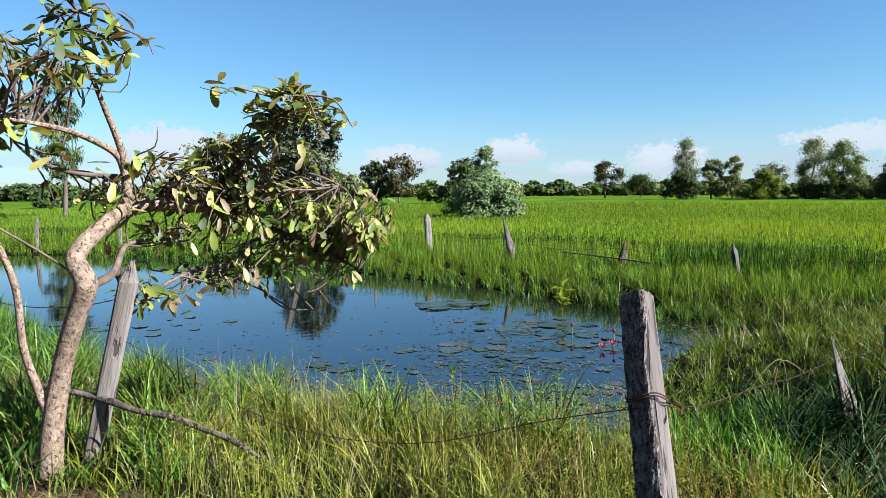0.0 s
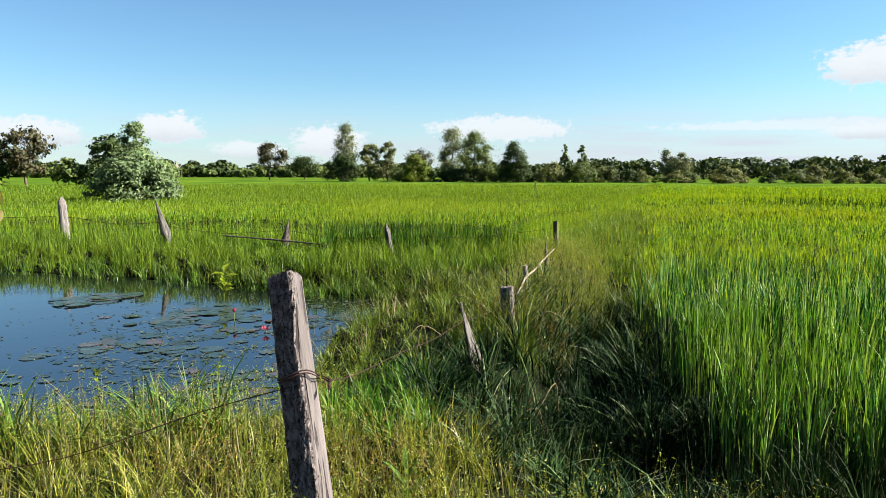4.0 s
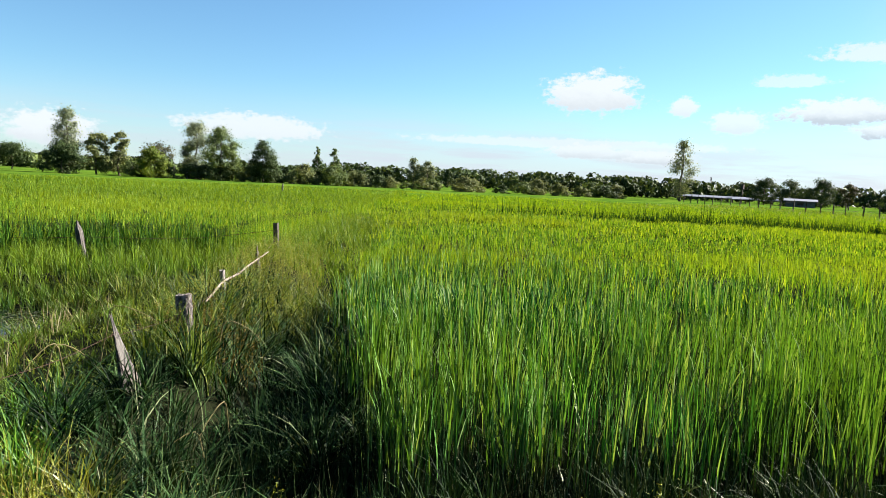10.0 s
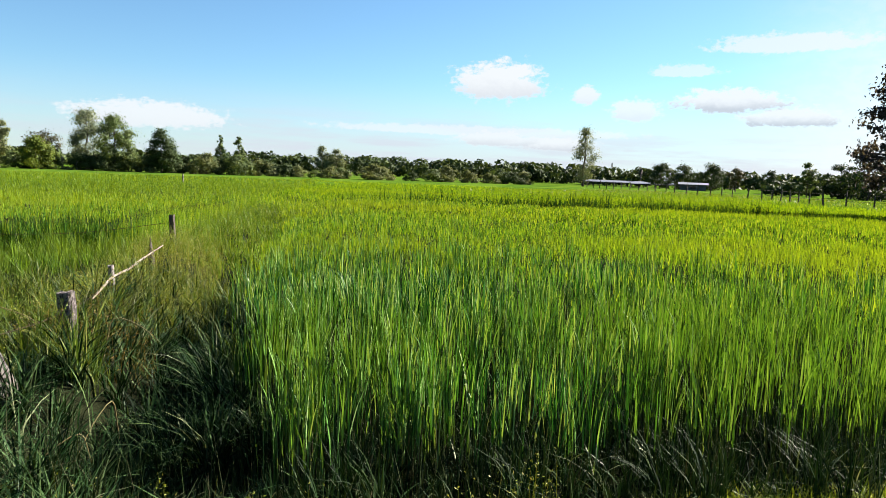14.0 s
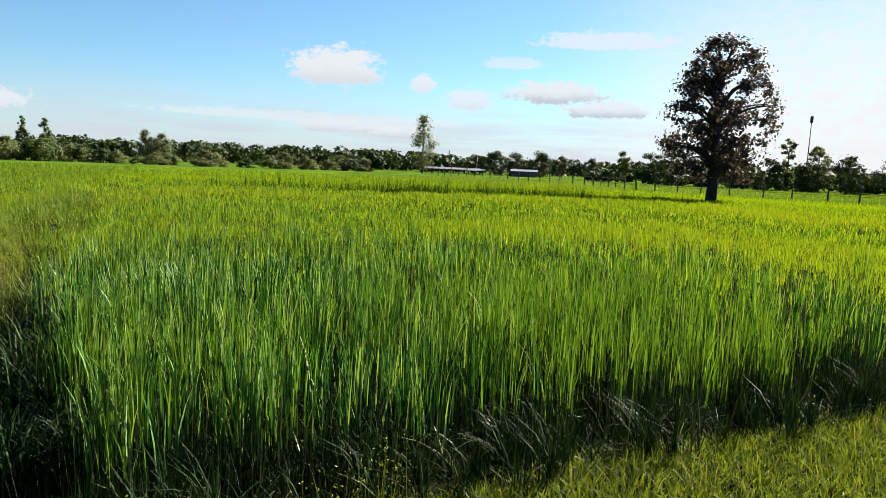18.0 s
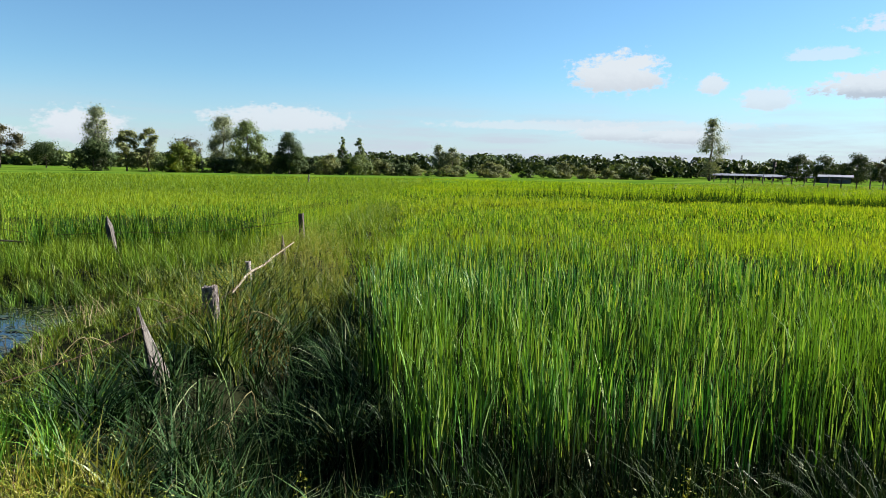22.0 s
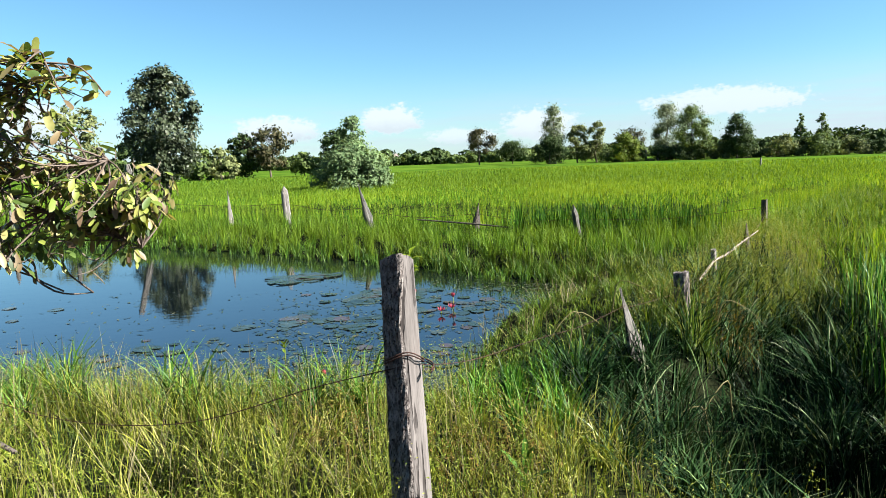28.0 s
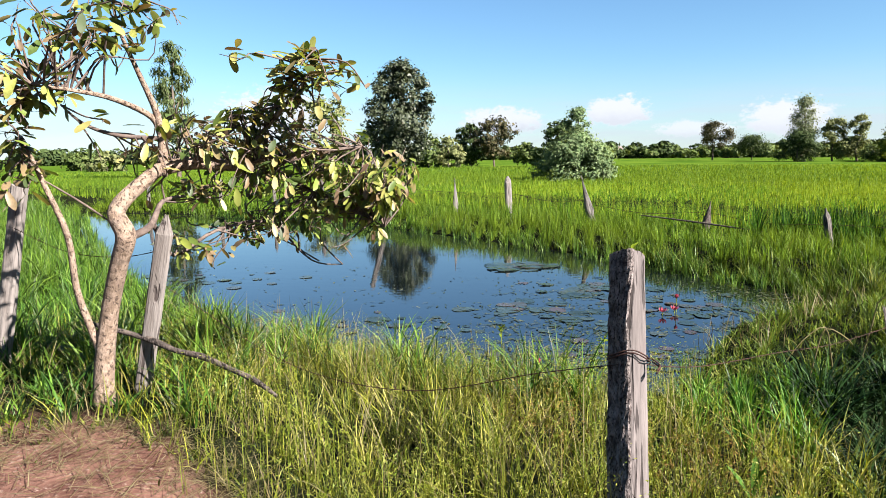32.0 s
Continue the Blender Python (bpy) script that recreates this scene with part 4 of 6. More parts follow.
cover("floating_bits", (-6, 3.8, 4.3, 10), 60, lambda x, y: (dp(x, y) < -0.1) & (y < 7.8 - 0.35 * (x - 1)), 0.05, 0.012, 1.6, M_MARSH, 2, "small weed leaves breaking the pond's surface")


def floating_litter():
    """Small dark leaves and scraps of weed lying flat on the water, thick at the pond's shallow end."""
    x, y = scatter(-6.5, 3.8, 4.3, 9.5, 700)
    d = dp(x, y)
    thick = np.clip(0.05 + 0.75 * smooth01(x + 0.30 * (7.5 - y), -1.2, 1.6) * smooth01(-y, -9.2, -6.0) + 0.5 * smooth01(d, -0.9, -0.1) * (y < 8), 0, 0.85)
    thick = thick * smooth01(wobble(x, y * 2.2, 1.6) + 0.6 * wobble(x, y * 2.2, 5.0), -0.6, 0.7)
    keep = (d < -0.04) & (RNG.random(len(x)) < thick)
    x, y = x[keep], y[keep]
    n = len(x)
    a = RNG.uniform(0, 2 * np.pi, n)
    long, wide = RNG.uniform(0.025, 0.10, n), RNG.uniform(0.007, 0.028, n)
    c = np.stack([x, y, np.full(n, WATER + 0.006)], 1)
    u, w = np.stack([np.cos(a) * long, np.sin(a) * long, RNG.uniform(-0.002, 0.012, n)], 1), np.stack([-np.sin(a) * wide, np.cos(a) * wide, 0 * a], 1)
    v = np.stack([c - u * 0.5, c + w * 0.5, c + u * 0.5, c - w * 0.5], 1).reshape(-1, 3)
    o = (np.arange(n) * 4)[:, None]
    me = array_mesh("floating_leaves", v, np.zeros((0, 3), int), o + np.array([0, 3, 2, 1]), M_LITTER, False)
    tagged(new("floating_leaves", me), "dark scraps of weed floating on the pond", "water weed", kind="stuff")


M_LITTER = foliage("floating_leaf", [(0.015, 0.03, 0.014), (0.04, 0.065, 0.025), (0.09, 0.12, 0.04), (0.22, 0.22, 0.10)], 0.02, gloss=0.25, rough=0.4)
floating_litter()


def leafy_weed(name, label, x, y, z, leaves, mat, category="weed"):
    """A single weed: a stalk and long pointed leaves; leaves: height on the stalk, azimuth, length, width, rise."""
    root = tagged(new(name), label, category)
    root.location = (x, y, z)
    top = max(q[0] for q in leaves)
    bm = bmesh.new()
    bmesh.ops.create_cone(bm, segments=6, radius1=0.005, radius2=0.0025, depth=top + 0.05, matrix=Matrix.Translation((0, 0, top / 2 - 0.025)))
    part("stalk", bm, mat, root)
    for h, az, long, wide, rise in leaves:
        d = Vector((math.cos(az), math.sin(az), 0))
        w = Vector((-d.y, d.x, 0))
        vs, fs = [], []
        for k, (s, q) in enumerate(((0, 0.15), (0.2, 0.7), (0.45, 1.0), (0.75, 0.7), (1.0, 0.02))):
            c = d * long * s * (1 - 0.25 * rise) + Vector((0, 0, h + long * (rise * s - 0.35 * s * s)))
            vs += [tuple(c - w * wide * q / 2 + Vector((0, 0, wide * q * 0.25))), tuple(c), tuple(c + w * wide * q / 2 + Vector((0, 0, wide * q * 0.25)))]
            if k:
                a = 3 * k - 3
                fs += [(a, a + 1, a + 4, a + 3), (a + 1, a + 2, a + 5, a + 4)]
        part("leaf", mesh_of("leaf", vs, fs, mat, True), None, root)


leafy_weed("broad_weed", "young weed with long pointed green leaves in the verge", 1.27, 2.43, 0.06, [(0.05, 4.2, 0.17, 0.045, 1.0), (0.08, 5.6, 0.16, 0.04, 0.9), (0.10, 2.6, 0.15, 0.035, 1.2), (0.12, 4.8, 0.15, 0.032, 1.5), (0.13, 1.2, 0.12, 0.03, 1.5)], M_LUSH)
r = random.Random(8)
leafy_weed("water_sprig", "pale yellow-green leafy sprig standing in the pond", 1.78, 8.7, WATER, [(r.uniform(0.08, 0.42), r.uniform(0, 6.28), r.uniform(0.12, 0.22), r.uniform(0.05, 0.08), r.uniform(0.3, 1.1)) for _ in range(22)], M_TURF, "water plant")
leafy_weed("water_sprig", "small pale leafy sprig in the pond's shallows", 1.05, 5.35, WATER, [(r.uniform(0.03, 0.16), r.uniform(0, 6.28), r.uniform(0.06, 0.1), r.uniform(0.02, 0.03), r.uniform(0.3, 1.1)) for _ in range(9)], M_TURF, "water plant")
leafy_weed("water_sprig", "small pale leafy sprig in the pond's shallows", 0.2, 5.6, WATER, [(r.uniform(0.03, 0.14), r.uniform(0, 6.28), r.uniform(0.06, 0.1), r.uniform(0.02, 0.03), r.uniform(0.3, 1.1)) for _ in range(8)], M_TURF, "water plant")


def bent_reed(x, y, tall, az, fall):
    """A dead reed that has snapped over."""
    d = Vector((math.cos(az), math.sin(az), 0))
    z = float(height([x], [y])[0])
    pts = [(x, y, z), (x + d.x * 0.05, y + d.y * 0.05, z + tall * 0.6), (x + d.x * 0.10, y + d.y * 0.10, z + tall), (x + d.x * (0.12 + fall * 0.5), y + d.y * (0.12 + fall * 0.5), z + tall * 0.82), (x + d.x * (0.12 + fall), y + d.y * (0.12 + fall), z + tall * 0.45)]
    ob = new("bent_reed", Heap().add(tube(pts, [0.005, 0.0045, 0.004, 0.003, 0.0012], 5, 3)).mesh("bent_reed", M_DRY))
    tagged(ob, "dead straw-coloured reed bent over by the ditch", "reed", "bent reeds")


# ---- fence posts and wire ----
M_WEATHERED = solid("weathered_wood", (0.13, 0.115, 0.105), (0.29, 0.26, 0.24), 14.0, 0.9, 1.0, (1, 1, 0.08), spots=(0.20, 0.175, 0.16), cracks=(0.05, 0.04, 0.035))
M_GREYWOOD = solid("grey_split_wood", (0.13, 0.118, 0.10), (0.35, 0.33, 0.295), 16.0, 0.9, 0.9, (1, 1, 0.08), spots=(0.20, 0.185, 0.16), cracks=(0.045, 0.04, 0.034))
M_POSTBARK = solid("post_bark", (0.05, 0.038, 0.033), (0.52, 0.46, 0.42), 46.0, 0.95, 1.0, (1, 1, 0.6), spots=(0.085, 0.06, 0.05), cracks=(0.022, 0.016, 0.014))
M_PALE = solid("pale_wood", (0.27, 0.24, 0.21), (0.50, 0.465, 0.42), 14.0, 0.88, 0.8, (1, 1, 0.08), spots=(0.36, 0.33, 0.295), cracks=(0.11, 0.09, 0.08))
M_DARKWOOD = solid("dark_wood", (0.055, 0.045, 0.036), (0.22, 0.18, 0.145), 16.0, 0.9, 1.0, (1, 1, 0.4), spots=(0.10, 0.085, 0.07), cracks=(0.03, 0.024, 0.02))
M_RUST = solid("rusty_wire", (0.04, 0.022, 0.018), (0.13, 0.06, 0.04), 40.0, 0.8, 0.2, metal=0.4)


def post_mesh(foot, top, wide, deep, turn, point, seed, mat, sides=20, rings=16, taper=0.9, crisp=0.78):
    """A split wooden post from foot to top: a rounded, worn section, ragged or pointed at its end."""
    r = random.Random(seed)
    f, t = Vector(foot), Vector(top)
    verts, faces = [], []
    grain = [r.uniform(-0.05, 0.05) for _ in range(sides)]
    cut = [r.uniform(-0.5, 0.3) for _ in range(sides)]
    for k in range(rings):
        s = k / (rings - 1)
        c = f.lerp(t, s)
        size = 1.0 + (taper - 1.0) * s
        if point and s > 1 - point:
            size *= max(0.12, 1.0 - ((s - 1 + point) / point) ** 0.9)
        for i in range(sides):
            a = 2 * math.pi * i / sides
            ca, sa = math.cos(a), math.sin(a)
            sq = 1.0 / max(abs(ca), abs(sa)) ** crisp  # a square with rounded corners
            px = ca * sq * wide * 0.5 * size * (1 + grain[i] + r.uniform(-0.025, 0.025))
            py = sa * sq * deep * 0.5 * size * (1 + grain[i] + r.uniform(-0.025, 0.025))
            ct, st = math.cos(turn), math.sin(turn)
            dz = cut[i] * 0.018 if k == rings - 1 else 0.0
            side_shift = (px * 0.35 if point and s > 1 - point else 0.0)
            verts.append((c.x + ct * px - st * py + side_shift, c.y + st * px + ct * py, c.z + dz))
    for k in range(rings - 1):
        for i in range(sides):
            j = (i + 1) % sides
            faces.append((k * sides + i, k * sides + j, (k + 1) * sides + j, (k + 1) * sides + i))
    top_c = len(verts)
    verts.append((t.x, t.y, t.z - 0.008))
    faces += [((rings - 1) * sides + i, (rings - 1) * sides + (i + 1) % sides, top_c) for i in range(sides)]
    return mesh_of("fence_post", verts, faces, mat)


def bark_shell(foot, top, wide, turn, span, seed, taper):
    """Rough bark over one side of a square post, with a torn rim."""
    r = random.Random(seed + 50)
    f, t = Vector(foot), Vector(top)
    n, rings = 14, 40
    verts, faces = [], []
    for k in range(rings):
        s = k / (rings - 1)
        c = f.lerp(t, s * 0.997)
        size = (1.0 + (taper - 1.0) * s) * wide * 0.5
        torn = 0.05 * math.sin(9 * s + seed) + r.uniform(-0.05, 0.05) + (0.45 * smooth01(s, 0.80, 0.97))
        for i in range(n):
            q = i / (n - 1)
            a = span[0] + (span[1] + torn - span[0]) * q
            ca, sa = math.cos(a), math.sin(a)
            sq = 1.0 / max(abs(ca), abs(sa)) ** 0.92
            rad = sq * size * 1.07 + (r.uniform(0.0, 0.006) if 0 < i < n - 1 else -0.006)
            verts.append((c.x + math.cos(a + turn) * rad, c.y + math.sin(a + turn) * rad, c.z + r.uniform(-0.004, 0.004)))
    for k in range(rings - 1):
        for i in range(n - 1):
            p = k * n + i
            faces.append((p, p + 1, p + n + 1, p + n))
    return mesh_of("bark", verts, faces, M_POSTBARK)


def tube(points, radii, sides=6, steps=4):
    """Verts and faces of a round limb through some points, smoothed, with its end closed."""
    P = [Vector(p) for p in points]
    line, rad = [], []
    for i in range(len(P) - 1):
        p0, p1, p2, p3 = P[max(0, i - 1)], P[i], P[i + 1], P[min(len(P) - 1, i + 2)]
        for k in range(steps):
            s = k / steps
            line.append(0.5 * (2 * p1 + (p2 - p0) * s + (2 * p0 - 5 * p1 + 4 * p2 - p3) * s * s + (3 * p1 - p0 - 3 * p2 + p3) * s**3))
            rad.append(radii[i] + (radii[i + 1] - radii[i]) * s)
    line.append(P[-1]), rad.append(radii[-1])
    verts, faces = [], []
    ref = Vector((0.31, 0.87, 0.2))
    for i, c in enumerate(line):
        d = (line[min(i + 1, len(line) - 1)] - line[max(i - 1, 0)]).normalized()
        u = d.cross(ref).normalized()
        w = d.cross(u)
        for k in range(sides):
            a = 2 * math.pi * k / sides
            verts.append(tuple(c + (u * math.cos(a) + w * math.sin(a)) * rad[i]))
    for i in range(len(line) - 1):
        for k in range(sides):
            j = (k + 1) % sides
            faces.append((i * sides + k, i * sides + j, (i + 1) * sides + j, (i + 1) * sides + k))
    faces.append(tuple((len(line) - 1) * sides + k for k in range(sides)))
    return verts, faces


class Heap:
    """Gathers pieces of one mesh."""

    def __init__(self):
        self.v, self.f = [], []

    def add(self, piece):
        n = len(self.v)
        self.v += piece[0]
        self.f += [tuple(i + n for i in f) for f in piece[1]]
        return self

    def mesh(self, name, mat, smooth=True):
        return mesh_of(name, self.v, self.f, mat, smooth)


for q in ((2.06, 3.95, 0.40, 0.2, 0.26), (2.24, 3.97, 0.42, 3.4, 0.24), (2.62, 4.5, 0.46, -0.5, 0.40), (3.3, 4.2, 0.40, -0.2, 0.30), (3.05, 3.55, 0.42, 3.6, 0.34), (2.75, 3.3, 0.36, 3.0, 0.3), (-0.35, 4.75, 0.34, 2.0, 0.3)):
    bent_reed(*q)

def fence_post(foot, top, wide, mat, label, seed, turn=0.6, point=0.0, deep=None, taper=0.9, ties=(), bark=None):
    """A post from foot to top, built upright and then leant, so that its grain runs along it."""
    root = tagged(new("fence_post"), label, "fence post", "posts of the wire fence")
    axis = Vector(top) - Vector(foot)
    tip = (0, 0, axis.length)
    root.location = foot
    leant = Vector((0, 0, 1)).rotation_difference(axis).to_matrix().to_4x4()
    pieces = [part("post", post_mesh((0, 0, 0), tip, wide, deep or wide, turn, point, seed, mat, taper=taper, crisp=0.94 if bark else 0.85), None, root)]
    if bark:
        pieces.append(part("bark", bark_shell((0, 0, 0), tip, wide, turn, bark, seed, taper), None, root, "dark reddish-brown bark left on the post"))
    for h in ties:
        z, w = axis.length * h, wide * 0.74
        hp = Heap().add(tube([(w * math.cos(a), w * math.sin(a), z + 0.008 * math.sin(3 * a)) for a in np.linspace(0, 2 * math.pi, 14)], [0.0028] * 14, 5, 2))
        hp.add(tube([(w, -0.04, z - 0.01), (w * 1.3, -0.06, z - 0.035), (w * 1.1, -0.07, z - 0.06)], [0.003] * 3, 5, 3))
        pieces.append(part("wire_tie", hp.mesh("wire_tie", M_RUST), None, root, "rusty wire wound round the post"))
    pieces[0].matrix_local = leant
    for ob in pieces[1:]:
        ob.parent = pieces[0]
    return root


fence_post((0.728, 1.84, -0.10), (0.796, 2.55, 1.108), 0.104, M_WEATHERED, "grey split-wood fence post wound with rusty wire", 3, turn=0.74, taper=0.95, ties=(0.702, 0.709), bark=(radians(122), radians(222)))
fence_post((-1.735, 3.16, -0.1), (-1.285, 2.87, 1.235), 0.084, M_PALE, "pale leaning plank fence post beside the young tree", 5, turn=0.5, deep=0.05, point=0.05)
fence_post((-2.80, 3.42, -0.1), (-2.46, 3.40, 1.36), 0.085, M_PALE, "grey leaning fence post in the bank grass", 6, turn=0.3)
fence_post((2.66, 3.83, -0.35), (2.46, 3.96, 0.605), 0.125, M_GREYWOOD, "grey pointed split fence post leaning in the marsh grass", 7, turn=0.5, deep=0.05, point=0.5)
fence_post((3.26, 4.46, -0.2), (3.23, 4.49, 0.57), 0.115, M_POSTBARK, "short thick broken dark fence post", 8, turn=0.7)
fence_post((4.33, 5.66, -0.2), (4.30, 5.68, 0.53), 0.05, M_PALE, "thin pale fence stake", 9, turn=0.4)
fence_post((5.60, 6.92, -0.2), (5.57, 6.93, 0.60), 0.065, M_DARKWOOD, "short dark fence post", 10, turn=0.4, point=0.25)
fence_post((7.02, 8.46, -0.2), (6.98, 8.47, 0.73), 0.078, M_DARKWOOD, "dark square corner post of the fence", 11, turn=0.5)
fence_post((4.90, 10.20, -0.2), (4.76, 10.22, 0.66), 0.095, M_GREYWOOD, "grey leaning fence post among green grass", 12, turn=0.3, point=0.18)
fence_post((3.54, 12.15, -0.2), (3.66, 12.15, 0.63), 0.125, M_DARKWOOD, "dark pointed fence post among green grass", 13, turn=0.3, point=0.5)
fence_post((1.80, 13.2, -0.2), (1.49, 13.2, 1.06), 0.13, M_GREYWOOD, "grey fence post leaning over, with a pointed end", 14, turn=0.3, point=0.55)
fence_post((0.06, 15.2, -0.2), (0.01, 15.2, 1.0), 0.15, M_PALE, "pale grey upright fence post behind the pond", 15, turn=0.3, point=0.1)
fence_post((-1.21, 15.6, -0.2), (-1.24, 15.6, 0.95), 0.11, M_PALE, "thin pale fence post behind the pond", 16, turn=0.3, point=0.6)
fence_post((-3.05, 16.6, -0.2), (-3.55, 16.7, 1.62), 0.14, M_GREYWOOD, "tall grey fence post leaning far over", 17, turn=0.3)
for k, (px, py, ph) in enumerate(((-5.0, 17.4, 0.95), (-6.6, 18.0, 0.9), (-8.4, 18.4, 0.95), (-11.0, 19.0, 0.9))):
    fence_post((px, py, -0.2), (px + 0.03 * (k - 1), py, ph), 0.10, M_GREYWOOD, "grey fence post behind the pond", 20 + k, turn=0.3, point=0.15)

M_BARKPALE = solid("pale_bark", (0.26, 0.21, 0.15), (0.50, 0.42, 0.32), 8.0, 0.85, 0.6, (1, 1, 0.4), spots=(0.34, 0.30, 0.26))


def branch_rail(points, radii, mat, label):
    ob = new("branch_rail", Heap().add(tube(points, radii, 8, 6)).mesh("branch_rail", mat))
    tagged(ob, label, "branch")


branch_rail([(3.78, 5.10, 0.36), (3.95, 5.27, 0.39), (4.27, 5.60, 0.43), (4.67, 5.98, 0.42), (5.14, 6.44, 0.44), (5.95, 7.22, 0.46)], [0.007, 0.011, 0.012, 0.012, 0.011, 0.006], M_BARKPALE, "bare crooked pale branch laid along the fence posts")
branch_rail([(-1.80, 2.98, 0.67), (-1.57, 2.99, 0.612), (-1.45, 2.97, 0.585), (-1.33, 2.95, 0.548), (-1.18, 2.92, 0.53), (-1.02, 2.88, 0.485), (-0.88, 2.84, 0.445), (-0.76, 2.80, 0.385)], [0.011, 0.014, 0.017, 0.013, 0.016, 0.012, 0.014, 0.008], M_DARKWOOD, "weathered grey pole leaning against the plank post")
branch_rail([(2.5, 12.4, 0.36), (3.4, 11.85, 0.28), (4.3, 11.3, 0.18)], [0.013, 0.017, 0.013], M_DARKWOOD, "dark fallen rail between fence posts")


def barbed_wire(points, label, barbs=True, thick=0.0022):
    """A sagging strand with short twisted barbs."""
    root = tagged(new("barbed_wire"), label, "barbed wire", "strands of the fence")
    part("strand", Heap().add(tube(points, [thick] * len(points), 4, 6)).mesh("strand", M_RUST), None, root)
    if barbs:
        hp = Heap()
        r = random.Random(len(points) + int(points[0][0] * 100))
        for a, b in zip(points[:-1], points[1:]):
            a, b = Vector(a), Vector(b)
            n = max(1, int((b - a).length / 0.13))
            for k in range(n):
                c = a.lerp(b, (k + 0.5) / n)
                for _ in range(2):
                    d = Vector((r.uniform(-1, 1), r.uniform(-1, 1), r.uniform(-1, 1))).normalized() * 0.013
                    hp.add(tube([tuple(c - d), tuple(c), tuple(c + d)], [0.0008, 0.0016, 0.0008], 3, 1))
        tagged(part("barbs", hp.mesh("barbs", M_RUST), None, root, "short rusty barbs"), kind="stuff")


barbed_wire([(0.80, 2.29, 0.75), (1.1, 2.62, 0.64), (1.6, 3.15, 0.55), (2.0, 3.5, 0.50), (2.48, 3.9, 0.50)], "rusty barbed wire sagging from the split post")
barbed_wire([(0.75, 2.28, 0.75), (0.45, 2.48, 0.64), (-0.1, 2.7, 0.47), (-0.7, 2.9, 0.50), (-1.3, 3.08, 0.76), (-1.52, 3.15, 0.86)], "slack rusty barbed wire hanging in the verge grass")
barbed_wire([(-1.47, 3.14, 1.03), (-1.75, 3.2, 0.98), (-2.1, 3.25, 1.0), (-2.5, 3.36, 1.12)], "rusty barbed wire between leaning posts")
barbed_wire([(2.48, 3.9, 0.48), (3.3, 4.6, 0.40), (4.3, 5.66, 0.38), (5.6, 6.92, 0.42), (7.0, 8.46, 0.50)], "thin rusty wire along short posts")
barbed_wire([(7.0, 8.46, 0.62), (6.1, 9.5, 0.42), (4.83, 10.2, 0.42)], "thin wire behind the marsh grass", False, 0.004)
barbed_wire([(4.83, 10.2, 0.42), (4.2, 11.2, 0.34), (3.60, 12.15, 0.42), (2.6, 12.55, 0.38), (1.68, 13.2, 0.50)], "thin wire along the back fence", False, 0.004)
barbed_wire([(1.66, 13.2, 0.58), (0.9, 14.2, 0.5), (0.03, 15.2, 0.60), (-1.25, 15.7, 0.6), (-3.3, 16.65, 0.7), (-5.0, 17.4, 0.65)], "thin wire along the back fence behind the pond", False, 0.005)

# ---- the young tree by the fence ----
M_BARK = solid("young_bark", (0.30, 0.215, 0.145), (0.60, 0.465, 0.345), 24.0, 0.9, 0.9, (1, 1, 0.9), spots=(0.32, 0.25, 0.19), cracks=(0.19, 0.135, 0.095))
M_TWIG = solid("twig_bark", (0.11, 0.08, 0.062), (0.30, 0.235, 0.19), 14.0, 0.85, 0.4)
LEAF_HUES = [(0.08, 0.13, 0.045), (0.18, 0.29, 0.06), (0.34, 0.48, 0.08), (0.52, 0.62, 0.11), (0.76, 0.76, 0.22), (0.48, 0.36, 0.18), (0.24, 0.155, 0.10)]
M_TEAK = foliage("broad_leaf", LEAF_HUES, 0.35, gloss=0.3, rough=0.5, per="object")
M_TEAK2 = foliage("broad_leaf_joined", LEAF_HUES, 0.35, gloss=0.3, rough=0.5)


def leaf_shape(seed, long=1.0, wide=0.31):
    """A broad leaf along +x, folded at its rib, with a wavy rim and a curled tip."""
    r = random.Random(seed)
    rows = [(0.0, 0.02), (0.12, 0.05), (0.26, 0.34), (0.5, 0.52), (0.76, 0.54), (0.93, 0.30), (1.0, 0.04)]
    v, f = [], []
    curl = r.uniform(0.05, 0.28)
    fold = r.uniform(0.08, 0.3)
    for s, w in rows:
        z = -curl * s * s
        hw = w * wide * (1 + r.uniform(-0.12, 0.12))
        v += [(s * long, -hw, z + fold * hw + r.uniform(-0.02, 0.02)), (s * long, 0, z), (s * long, hw, z + fold * hw + r.uniform(-0.02, 0.02))]
    for k in range(len(rows) - 1):
        a, b = k * 3, k * 3 + 3
        f += [(a, a + 1, b + 1, b), (a + 1, a + 2, b + 2, b + 1)]
    return v, f


LEAVES = [leaf_shape(s) for s in range(6)]
LEAF_MESHES = [mesh_of("leaf", v, f, M_TEAK, True) for v, f in LEAVES]


